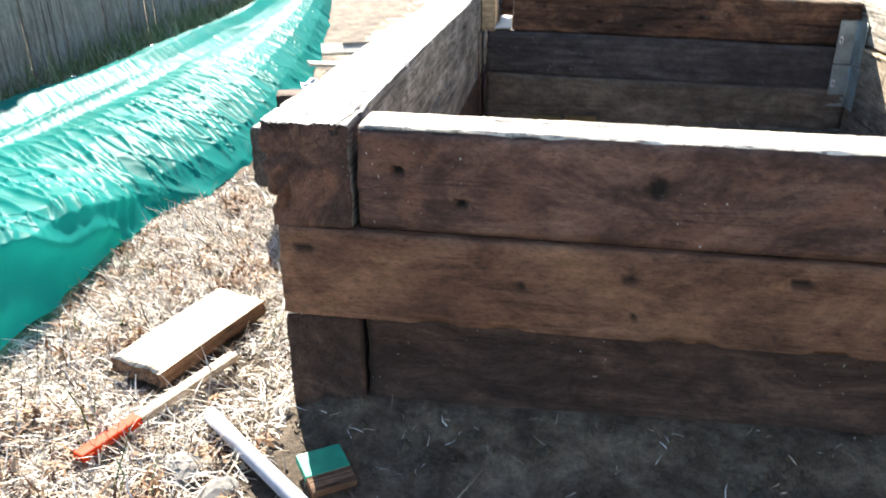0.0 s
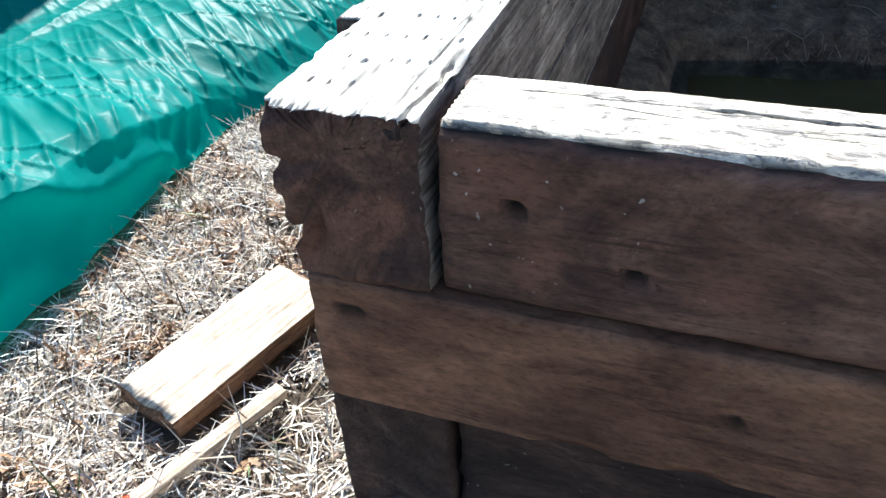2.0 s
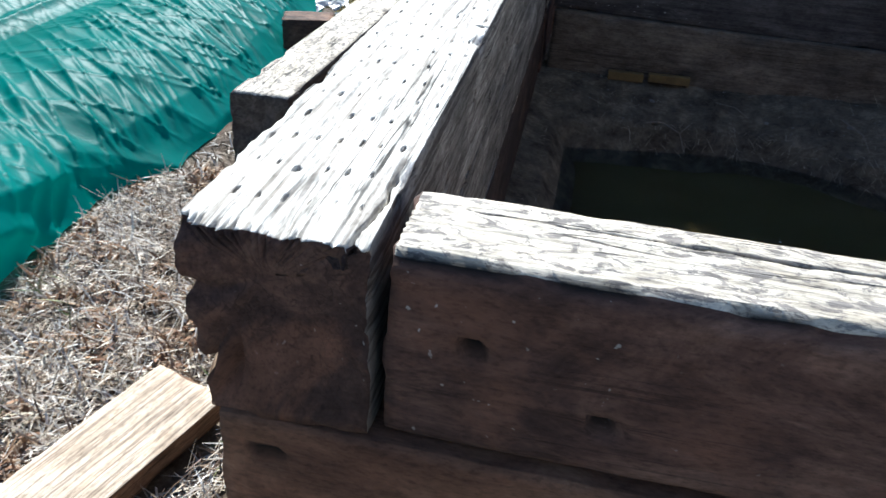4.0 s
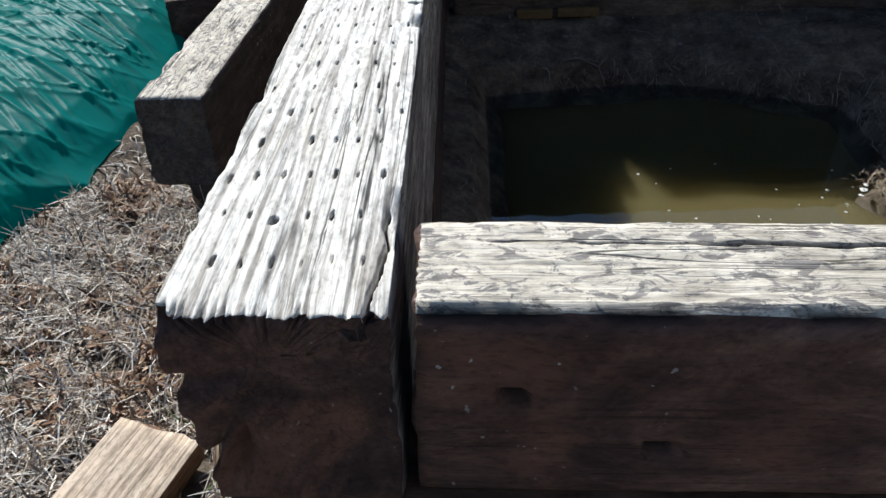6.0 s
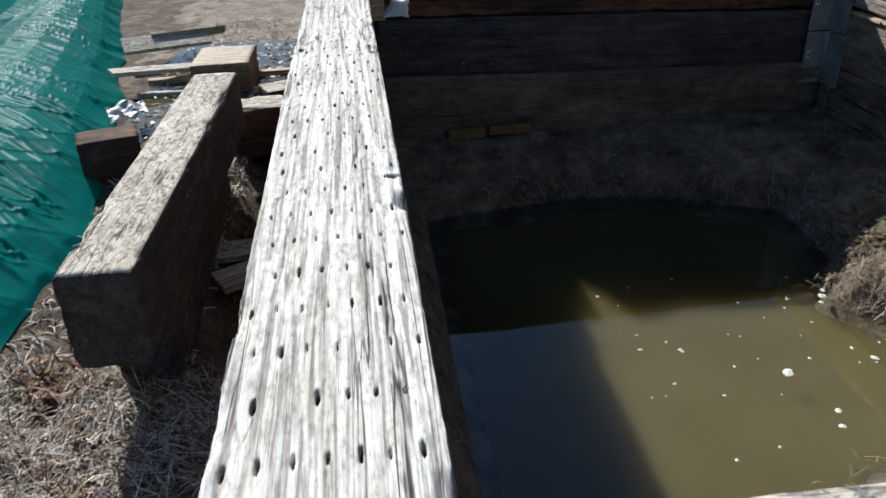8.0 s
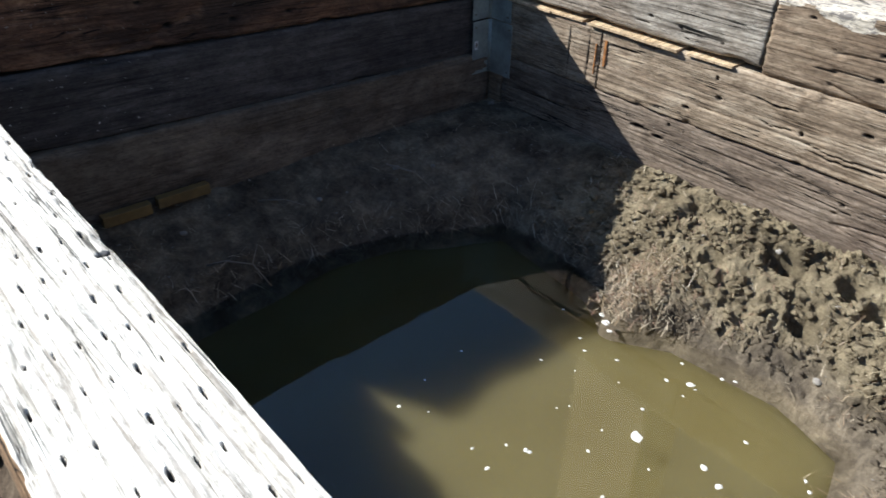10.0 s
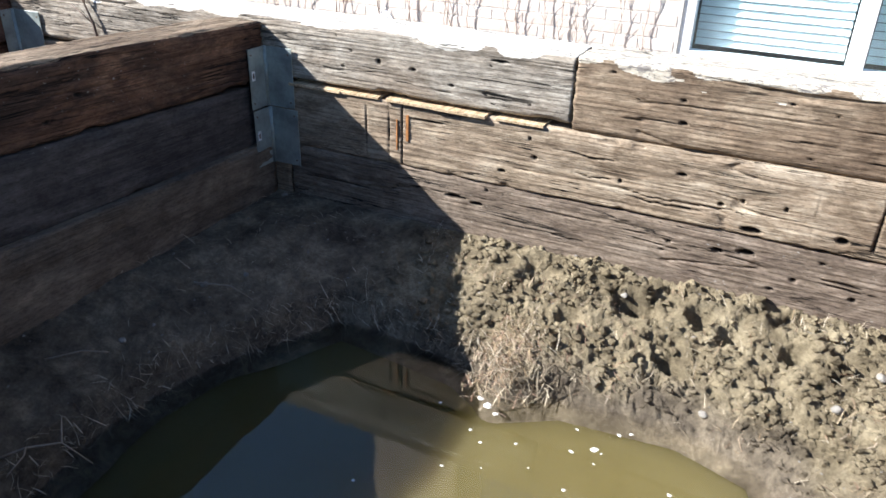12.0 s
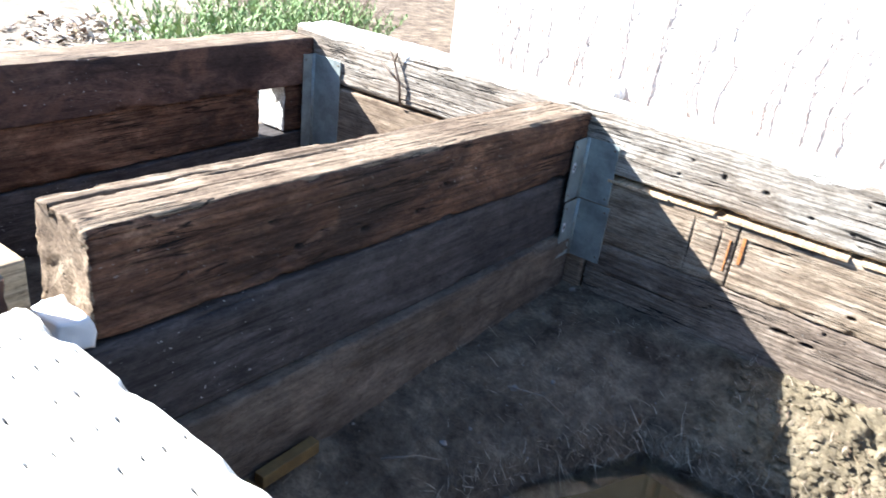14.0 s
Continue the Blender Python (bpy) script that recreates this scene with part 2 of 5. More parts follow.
M_ROOT = straw_material("dead_roots", [(0.08, 0.06, 0.04), (0.22, 0.175, 0.115), (0.36, 0.30, 0.21), (0.55, 0.47, 0.34)])
M_BUSH = straw_material("bush_leaves", [(0.08, 0.15, 0.04), (0.15, 0.25, 0.07), (0.24, 0.34, 0.12), (0.32, 0.38, 0.17)])


def plain(name, col, rough=0.6, metal=0.0, vary=0.15, scale=25, bump_d=0.0006, spec=0.5):
    m, n, l, b = material(name)
    v = coords(n, l)
    f = noise_tex(n, l, v, scale, 6, 0.65)
    lo, hi = tuple(c * (1 - vary) for c in col), tuple(min(1, c * (1 + vary)) for c in col)
    l.new(ramp(n, l, f, [(0.35, lo), (0.65, hi)]), b.inputs["Base Color"])
    rr = ramp(n, l, f, [(0.3, (max(0.02, rough - 0.08),)), (0.7, (min(1, rough + 0.1),))])
    l.new(rr, b.inputs["Roughness"])
    b.inputs["Metallic"].default_value = metal
    b.inputs["Specular IOR Level"].default_value = spec
    bump(n, l, b, f, 0.4, bump_d)
    return m


M_GALV = plain("galvanised_steel", (0.30, 0.335, 0.315), 0.46, 0.35, 0.3, 14)
M_WHITE = plain("white_plastic", (0.82, 0.82, 0.80), 0.4, 0, 0.06)
M_STICKER = plain("white_sticker", (0.80, 0.80, 0.80), 0.5, 0, 0.03)
M_PIPE = plain("grey_white_pipe", (0.40, 0.40, 0.43), 0.45, 0, 0.15)
M_ORANGE = plain("orange_paint", (0.72, 0.055, 0.012), 0.6, 0, 0.1, spec=0.1)
M_GREENCARD = plain("green_paint", (0.02, 0.28, 0.17), 0.5, 0, 0.2)
M_PETAL = plain("pale_petal", (0.75, 0.74, 0.68), 0.6, 0, 0.1)
M_STONE = plain("pale_pebble", (0.25, 0.23, 0.20), 0.8, 0, 0.3)
M_CONCRETE = plain("concrete_lump", (0.20, 0.185, 0.165), 0.9, 0, 0.25, 40, 0.003)
M_FRAME = plain("white_window_frame", (0.80, 0.80, 0.79), 0.4, 0, 0.04)
M_SHINGLE = plain("grey_brown_shingles", (0.16, 0.14, 0.12), 0.9, 0, 0.3, 30, 0.004)
M_TWIG = plain("bare_twig", (0.16, 0.11, 0.08), 0.8, 0, 0.3)
M_ALU = plain("bent_sheet_metal", (0.50, 0.50, 0.49), 0.55, 0.5, 0.1)

# tarpaulin: glossy woven plastic sheet
M_TARP, n, l, b = material("green_tarpaulin")
v = coords(n, l, (1, 1, 1), False)
a = noise_tex(n, l, v, 2.2, 4, 0.6)
l.new(ramp(n, l, a, [(0.3, (0.008, 0.195, 0.172)), (0.7, (0.018, 0.290, 0.262))]), b.inputs["Base Color"])
b.inputs["Roughness"].default_value = 0.42
b.inputs["Specular IOR Level"].default_value = 0.026
cr1 = noise_tex(n, l, coords(n, l, (1.6, 2.6, 1), False), 9, 4, 0.55, 0.6)
cr2 = noise_tex(n, l, v, 55, 4, 0.6, 1.0)
bump(n, l, b, mix(n, l, "MIX", 0.18, cr1, cr2), 0.18, 0.014)

trans, mixer = n.new("ShaderNodeBsdfTranslucent"), n.new("ShaderNodeMixShader")
trans.inputs["Color"].default_value = (0.05, 0.64, 0.58, 1)
mixer.inputs[0].default_value = 0.47
l.new(b.outputs[0], mixer.inputs[1])
l.new(trans.outputs[0], mixer.inputs[2])
l.new(mixer.outputs[0], n["Material Output"].inputs["Surface"])

# muddy water
M_WATER, n, l, b = material("muddy_water")
v = coords(n, l, (1, 1, 1), False)
a = noise_tex(n, l, v, 2.0, 4, 0.55)
l.new(ramp(n, l, a, [(0.3, (0.094, 0.079, 0.034)), (0.7, (0.124, 0.105, 0.052))]), b.inputs["Base Color"])
b.inputs["Roughness"].default_value = 0.015
b.inputs["IOR"].default_value = 1.48
b.inputs["Subsurface Weight"].default_value = 1.0
b.inputs["Subsurface Radius"].default_value = (0.11, 0.095, 0.05)
b.inputs["Subsurface Scale"].default_value = 1.0
bump(n, l, b, noise_tex(n, l, v, 14, 2, 0.5), 0.02, 0.01)

# pool: a glossy clear surface over veils of suspended silt
M_SURFACE, n, l, b = material("pool_surface")
v = coords(n, l, (1, 1, 1), False)
fres, clear, gloss, both = n.new("ShaderNodeFresnel"), n.new("ShaderNodeBsdfTransparent"), n.new("ShaderNodeBsdfGlossy"), n.new("ShaderNodeMixShader")
fres.inputs["IOR"].default_value = 1.62
gloss.inputs["Roughness"].default_value = 0.012
ripple = n.new("ShaderNodeBump")
ripple.inputs["Strength"].default_value, ripple.inputs["Distance"].default_value = 0.02, 0.01
l.new(noise_tex(n, l, v, 14, 2, 0.5), ripple.inputs["Height"])
l.new(ripple.outputs[0], gloss.inputs["Normal"])
l.new(fres.outputs[0], both.inputs[0])
l.new(clear.outputs[0], both.inputs[1])
l.new(gloss.outputs[0], both.inputs[2])
l.new(both.outputs[0], n["Material Output"].inputs["Surface"])


def silt(name, cover):
    m, n, l, b = material(name)
    a = noise_tex(n, l, coords(n, l, (1, 1, 1), False), 2.4, 4, 0.55)
    diff, clear, both = n.new("ShaderNodeBsdfDiffuse"), n.new("ShaderNodeBsdfTransparent"), n.new("ShaderNodeMixShader")
    l.new(ramp(n, l, a, [(0.3, (0.215, 0.166, 0.054)), (0.7, (0.268, 0.214, 0.084))]), diff.inputs["Color"])
    both.inputs[0].default_value = cover
    l.new(clear.outputs[0], both.inputs[1])
    l.new(diff.outputs[0], both.inputs[2])
    l.new(both.outputs[0], n["Material Output"].inputs["Surface"])
    return m


M_SILT = silt("suspended_silt", 0.04)
M_MUD, n, l, b = material("thick_silt")
a = noise_tex(n, l, coords(n, l, (1, 1, 1), False), 2.4, 4, 0.55)
l.new(ramp(n, l, a, [(0.3, (0.120, 0.097, 0.036)), (0.7, (0.152, 0.126, 0.052))]), b.inputs["Base Color"])
b.subsurface_method = "BURLEY"
b.inputs["Subsurface Weight"].default_value = 1.0
b.inputs["Subsurface Radius"].default_value = (1.0, 0.9, 0.6)
b.inputs["Subsurface Scale"].default_value = 0.26
b.inputs["Roughness"].default_value = 1.0
b.inputs["Specular IOR Level"].default_value = 0.0


# glass of the house door
M_GLASS, n, l, b = material("window_glass")
b.inputs["Base Color"].default_value = (0.70, 0.86, 0.93, 1)
b.inputs["Transmission Weight"].default_value = 1.0
b.inputs["Roughness"].default_value = 0.0
b.inputs["IOR"].default_value = 1.5

# brick of the house
M_BRICK, n, l, b = material("pale_brick")
v = coords(n, l, (1, 1, 1), False)
info = n.new("ShaderNodeObjectInfo")
geo = n.new("ShaderNodeNewGeometry")
add = n.new("ShaderNodeMath")
add.operation = "ADD"
l.new(geo.outputs["Random Per Island"], add.inputs[0])
l.new(info.outputs["Random"], add.inputs[1])
fr_ = n.new("ShaderNodeMath")
fr_.operation = "FRACT"
l.new(add.outputs[0], fr_.inputs[0])
c = ramp(n, l, fr_.outputs[0], [(0.0, (0.62, 0.53, 0.47)), (0.5, (0.67, 0.59, 0.53)), (1.0, (0.71, 0.63, 0.57))])
c = mix(n, l, "MULTIPLY", 0.6, c, ramp(n, l, noise_tex(n, l, v, 30, 6, 0.7), [(0.3, (0.7, 0.68, 0.65)), (0.7, (1.1, 1.1, 1.1))]))
l.new(c, b.inputs["Base Color"])
b.inputs["Roughness"].default_value = 0.9
M_MORTAR = plain("pale_mortar", (0.62, 0.58, 0.53), 0.95, 0, 0.12, 40, 0.002)


# ---- timbers ----
def tie(name, axis, along, across, up, mats, label, group="ties of the raised bed", slope=0.0, skew=0.0, seed=1, cell=0.02, worn=0.008, pits=(), radius=0.006, fine=None, groove=1.0, wrap=0.0, category="timber", carve=None):
    """A railway tie. axis: the world axis that it runs along; along, across, up: its extents. mats: sides, top, ends, and another for the +across side if there is one.
    pits: (place along, side, place on that side, half length, half width, depth), sides 0 bottom, 1 +across, 2 top, 3 -across."""
    length, w, h = along[1] - along[0], across[1] - across[0], up[1] - up[0]
    nl = max(8, int(length / cell))
    per = fine or [max(6, int(w / 0.016)), max(6, int(h / 0.016))] * 2
    ring, tags, out = [], [], []
    r = radius
    corner = [(r, r), (w - r, r), (w - r, h - r), (r, h - r)]
    sides = [((r, 0), (w - r, 0), (0, -1)), ((w, r), (w, h - r), (1, 0)), ((w - r, h), (r, h), (0, 1)), ((0, h - r), (0, r), (-1, 0))]
    for k, (p0, p1, nn) in enumerate(sides):
        for i in range(per[k] + 1):
            f = i / per[k]
            ring.append((p0[0] + (p1[0] - p0[0]) * f, p0[1] + (p1[1] - p0[1]) * f))
            out.append(nn)
            tags.append(k)
        cx, cy = corner[(k + 1) % 4]
        a0 = (-90, 0, 90, 180)[k]
        for j in (1, 2):
            a = radians(a0 + 30 * j)
            ring.append((cx + r * math.cos(a), cy + r * math.sin(a)))
            out.append((math.cos(a), math.sin(a)))
            tags.append(k if j == 1 else (k + 1) % 4)
    ring, out, tags = np.array(ring), np.array(out), np.array(tags)
    nr = len(ring)
    xs = np.linspace(0, length, nl + 1)
    X = np.repeat(xs, nr)
    Y, Z = np.tile(ring[:, 0], nl + 1), np.tile(ring[:, 1], nl + 1)
    NY, NZ = np.tile(out[:, 0], nl + 1), np.tile(out[:, 1], nl + 1)
    P = np.stack([X, Y, Z], 1)
    side = np.tile(tags, nl + 1)
    dy, dz = np.minimum(Y, w - Y), np.minimum(Z, h - Z)
    edge = np.clip(1 - np.maximum(dy, dz) / 0.018, 0, 1)
    d = 0.0035 * fbm(P * (1.6, 6, 6), seed, 2) + 0.0016 * groove * vnoise(P * (3, 170, 170), seed + 5) + 0.0009 * vnoise(P * (60, 160, 160), seed + 6)
    chew = np.maximum(0, fbm(P * (13, 20, 20), seed + 9, 3) - 0.12)
    near_end = np.clip(1 - np.minimum(X, length - X) / 0.05, 0, 1)
    d = d - edge * worn * (0.15 + 3.2 * chew * (1 - 0.75 * near_end))
    split = np.abs(vnoise(P * (1.1, 22, 22), seed + 21))
    d = d - 0.006 * groove * np.clip(1 - split / 0.05, 0, 1) * (vnoise(P * (2.5, 5, 5), seed + 3) > 0.1)
    near_end = np.clip(1 - np.minimum(X, length - X) / 0.05, 0, 1)
    d = d - near_end ** 2 * 0.002 * (0.6 + np.maximum(0, vnoise(P * (30, 40, 40), seed + 2)))
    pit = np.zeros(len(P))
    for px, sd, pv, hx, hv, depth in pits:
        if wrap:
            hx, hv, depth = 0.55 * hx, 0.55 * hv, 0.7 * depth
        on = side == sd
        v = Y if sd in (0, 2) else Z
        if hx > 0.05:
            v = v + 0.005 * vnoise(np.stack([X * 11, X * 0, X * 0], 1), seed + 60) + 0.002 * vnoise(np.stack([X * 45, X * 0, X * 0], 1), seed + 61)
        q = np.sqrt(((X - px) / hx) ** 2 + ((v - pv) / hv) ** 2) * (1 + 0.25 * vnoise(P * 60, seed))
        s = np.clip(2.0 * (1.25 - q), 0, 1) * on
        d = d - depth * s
        # mask for the painted dark of the recess
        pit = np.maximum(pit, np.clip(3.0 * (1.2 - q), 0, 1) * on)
    sag = 0.006 * vnoise(np.stack([X * 1.1, X * 0, X * 0], 1), seed + 40)
    Y2, Z2 = Y + NY * d, Z + NZ * d + sag * (NZ > 0.5)
    jag = 0.003 * vnoise(np.stack([X * 0 + 3, Y * 22, Z * 22], 1), seed + 31) + 0.0035 * vnoise(np.stack([X * 0 + 7, Y * 190, Z * 190], 1), seed + 32)
    jag = jag * min(1.0, groove * 3)
    X2 = X + np.where(X < 1e-6, jag, 0) + np.where(X > length - 1e-6, jag, 0)
    verts = np.stack([X2, Y2, Z2], 1)
    faces, index = [], []
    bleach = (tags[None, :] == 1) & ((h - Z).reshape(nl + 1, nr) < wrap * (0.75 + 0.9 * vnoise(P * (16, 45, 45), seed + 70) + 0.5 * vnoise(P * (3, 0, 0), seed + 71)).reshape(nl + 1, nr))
    for i in range(nl):
        for j in range(nr):
            j2 = (j + 1) % nr
            faces.append((i * nr + j, i * nr + j2, (i + 1) * nr + j2, (i + 1) * nr + j))
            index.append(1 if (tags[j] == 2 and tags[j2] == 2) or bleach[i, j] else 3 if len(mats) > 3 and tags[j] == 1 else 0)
    extra, pits_extra = [], []
    base = len(verts)
    for e, start in ((0, 0), (1, nl * nr)):
        prev = [start + j for j in range(nr)]
        loop = verts[start:start + nr]
        c = loop.mean(0)
        for s in (0.93, 0.7, 0.4, 0.12):
            q = c + (loop - c) * s
            q[:, 0] = (0 if e == 0 else length) + 0.006 * vnoise(q * (0, 45, 45), seed + 50 + e) + (0.005 if e == 0 else -0.005) * (1 - s)
            first = base + len(extra)
            extra.extend(q.tolist())
            cur = [first + j for j in range(nr)]
            for j in range(nr):
                j2 = (j + 1) % nr
                f4 = (prev[j], cur[j], cur[j2], prev[j2])
                faces.append(f4 if e == 0 else f4[::-1])
                index.append(2)
            prev = cur
        faces.append(tuple(prev) if e == 1 else tuple(prev[::-1]))
        index.append(2)
    verts = np.vstack([verts, np.array(extra)])
    pit = np.concatenate([pit, np.zeros(len(extra))])
    if carve is not None:
        verts = carve(verts, w, h)
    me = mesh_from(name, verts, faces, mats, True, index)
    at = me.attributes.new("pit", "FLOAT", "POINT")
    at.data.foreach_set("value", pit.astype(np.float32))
    ob = new(name, me)
    if axis == "x":
        ob.matrix_basis = Matrix.Translation((along[0], across[0], up[0])) @ pose(0, 0, 0, 0, math.degrees(-math.atan(slope)), math.degrees(math.atan(skew)))
    else:
        ob.matrix_basis = Matrix.Translation((across[1], along[0], up[0])) @ pose(0, 0, 0, 0, 0, 90) @ pose(0, 0, 0, 0, math.degrees(-math.atan(slope)), math.degrees(math.atan(skew)))
    return tagged(ob, label, category, group)


# ---- ground ----
SHORE = [(0.30, 0.30), (0.30, 1.2), (0.31, 2.17), (0.60, 2.22), (0.85, 2.26), (1.0, 2.25), (1.2, 2.20), (1.35, 2.12), (1.54, 2.03), (1.54, 1.83), (1.51, 1.60), (1.46, 1.51),
         (1.42, 1.47), (1.50, 1.33), (1.51, 1.20), (1.52, 1.02), (1.45, 0.82), (1.32, 0.78), (1.15, 0.82), (1.02, 0.62), (0.90, 0.40)]


def shore_distance(x, y):
    """Distance to the water's edge, positive on land."""
    best, inside = np.full(x.shape, 9.0), np.zeros(x.shape, bool)
    k = len(SHORE)
    for i in range(k):
        (x0, y0), (x1, y1) = SHORE[i], SHORE[(i + 1) % k]
        ex, ey = x1 - x0, y1 - y0
        t = np.clip(((x - x0) * ex + (y - y0) * ey) / (ex * ex + ey * ey), 0, 1)
        best = np.minimum(best, np.hypot(x - x0 - t * ex, y - y0 - t * ey))
        cross = ((y0 > y) != (y1 > y)) & (x < (x1 - x0) * (y - y0) / ((y1 - y0) or 1e-9) + x0)
        inside ^= cross
    return np.where(inside, -best, best)


def lawn_z(x, y):
    x, y = np.asarray(x, float), np.asarray(y, float)
    p = np.stack([x, y, x * 0], -1).reshape(-1, 3)
    z = -0.062 + 0.016 * fbm(p * 2.2, 3, 3).reshape(x.shape) + 0.010 * fbm(p * 14, 8, 3).reshape(x.shape)
    gully = np.exp(-((x + 0.16) / 0.16) ** 2) * np.clip((y - 0.95) / 0.5, 0, 1) * np.clip((3.2 - y) / 0.5, 0, 1)
    berm = np.exp(-(np.minimum(y, 0) / 0.13) ** 2) * np.clip((0.15 - y) / 0.1, 0, 1) * np.clip((x + 0.02) / 0.1, 0, 1) * np.clip((2.4 - x) / 0.1, 0, 1)
    return z - 0.17 * gully + 0.050 * berm


# dark hollows under the crust of the sunlit bank
BURROWS = [(1.80, 1.22, 0.032, 0.060, 0.080), (1.81, 1.05, 0.028, 0.040, 0.080), (1.78, 0.96, 0.030, 0.036, 0.070), (1.75, 0.80, 0.034, 0.036, 0.080), (1.74, 0.66, 0.030, 0.045, 0.070),
           (1.70, 1.38, 0.024, 0.036, 0.055), (1.83, 1.50, 0.024, 0.040, 0.050), (1.66, 1.10, 0.024, 0.034, 0.050)]


def soil_z(x, y):
    x, y = np.asarray(x, float), np.asarray(y, float)
    d = shore_distance(x, y)
    p = np.stack([x, y, x * 0], -1).reshape(-1, 3)
    rise = np.where((y < 1.75) & (x > 1.2), 0.028, 0.06)
    land = -0.215 + rise * np.clip(d / 0.05, 0, 1) + (0.175 - rise) * np.clip(d / 0.34, 0, 1) ** 0.9
    z = np.where(d < 0, -0.215 + 0.8 * d, land)
    lump = fbm(p * 13, 31, 4).reshape(x.shape)
    crumb = fbm(p * 38, 77, 3).reshape(x.shape)
    fine = vnoise(p * 85, 12).reshape(x.shape)
    hole = np.clip(fbm(p * 11, 55, 2).reshape(x.shape) - 0.46, 0, 1)
    for hx, hy, rx, ry, deep in BURROWS:
        q = ((x - hx) / rx) ** 2 + ((y - hy) / ry) ** 2
        hole = hole + 5.0 * deep * np.clip(1.3 - q * (1 + 0.5 * lump), 0, 1)
    bank = np.clip((x - 1.3) / 0.3, 0, 1) * np.clip((1.75 - y) / 0.3, 0, 1)
    wet = np.clip(d / 0.03 + 0.3, 0, 1)
    return z + wet * ((0.009 + 0.014 * bank) * lump + (0.006 + 0.016 * bank) * crumb + 0.010 * bank * (1 - 2 * np.abs(fine)) - 0.20 * bank * hole)


def dryness(x, y):
    """How far the soil has dried: wet along the pool, a pale crust on the bank towards the house."""
    p = np.stack([x * 9, y * 9, x * 0], 1)
    return np.clip((shore_distance(x, y) - 0.03 + 0.05 * fbm(p, 66, 3)) / 0.07, 0, 1) * np.clip((x - 1.15) / 0.3, 0, 1) * np.clip((2.1 - y) / 0.3, 0, 1)


def spread(dense0, dense1, step, far):
    inner = np.arange(dense0, dense1 + step / 2, step)
    grow, v, g = [], step, 0.0
    while g < far:
        v *= 1.35
        g += v
        grow.append(g)
    grow = np.array(grow)
    return np.concatenate([dense0 - grow[::-1], inner, dense1 + grow])


gx, gy = spread(-1.3, 0.3, 0.02, 400), spread(-1.7, 3.6, 0.025, 400)
GX, GY = np.meshgrid(gx, gy)
GZ = lawn_z(np.clip(GX, -40, 40), np.clip(GY, -40, 40))
bed = (GX > 0.08) & (GX < 2.03) & (GY > 0.06) & (GY < 2.65)
GZ = np.where(bed, -0.95, GZ)
nx, ny = len(gx), len(gy)
gv = np.stack([GX.ravel(), GY.ravel(), GZ.ravel()], 1)
gf = [(j * nx + i, j * nx + i + 1, (j + 1) * nx + i + 1, (j + 1) * nx + i) for j in range(ny - 1) for i in range(nx - 1)]
thing("ground", gv, gf, [M_GROUND], "dry pale lawn soil with thatch around the raised bed", "ground", kind="structure")

bx, by = np.arange(0.10, 2.035, 0.0065), np.arange(0.08, 2.66, 0.0065)
BX, BY = np.meshgrid(bx, by)
BZ = soil_z(BX, BY)
nx, ny = len(bx), len(by)
bv = np.stack([BX.ravel(), BY.ravel(), BZ.ravel()], 1)
bf = [(j * nx + i, j * nx + i + 1, (j + 1) * nx + i + 1, (j + 1) * nx + i) for j in range(ny - 1) for i in range(nx - 1)]
soil = thing("soil", bv, bf, [M_SOIL], "crumbly brown soil sloping to a muddy pool inside the bed", "soil", kind="structure")
soil.data.attributes.new("dry", "FLOAT", "POINT").data.foreach_set("value", dryness(BX.ravel(), BY.ravel()).astype(np.float32))

wx, wy = np.linspace(0.12, 1.93, 40), np.linspace(0.12, 2.54, 50)
WX, WY = np.meshgrid(wx, wy)
wf = [(j * 40 + i, j * 40 + i + 1, (j + 1) * 40 + i + 1, (j + 1) * 40 + i) for j in range(49) for i in range(39)]
water = thing("water", np.stack([WX.ravel(), WY.ravel(), WX.ravel() * 0 - 0.212], 1), wf, [M_SURFACE], "still muddy yellow-brown pool water in the bed", "water", kind="structure")
water.visible_shadow = False
for k, depth in enumerate((0.010, 0.022, 0.038)):
    z = -0.212 - depth + 0.3 * depth * vnoise(np.stack([WX.ravel() * 5, WY.ravel() * 5, WX.ravel() * 0 + k], 1), 40 + k)
    veil = new("silt", mesh_from("silt", np.stack([WX.ravel(), WY.ravel(), z], 1), wf, [M_MUD if k == 2 else M_SILT]))
    veil.parent = water

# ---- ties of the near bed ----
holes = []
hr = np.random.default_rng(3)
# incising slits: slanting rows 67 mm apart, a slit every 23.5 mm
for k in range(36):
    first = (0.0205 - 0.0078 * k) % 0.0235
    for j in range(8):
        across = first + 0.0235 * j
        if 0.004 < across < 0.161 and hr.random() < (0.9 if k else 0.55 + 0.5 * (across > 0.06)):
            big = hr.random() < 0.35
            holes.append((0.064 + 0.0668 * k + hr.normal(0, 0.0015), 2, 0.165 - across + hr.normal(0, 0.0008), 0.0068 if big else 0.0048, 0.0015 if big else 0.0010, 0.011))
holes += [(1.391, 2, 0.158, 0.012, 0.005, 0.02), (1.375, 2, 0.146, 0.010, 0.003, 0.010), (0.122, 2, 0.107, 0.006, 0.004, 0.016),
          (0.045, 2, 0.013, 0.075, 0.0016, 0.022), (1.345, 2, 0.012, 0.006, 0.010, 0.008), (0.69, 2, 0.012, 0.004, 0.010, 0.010)]


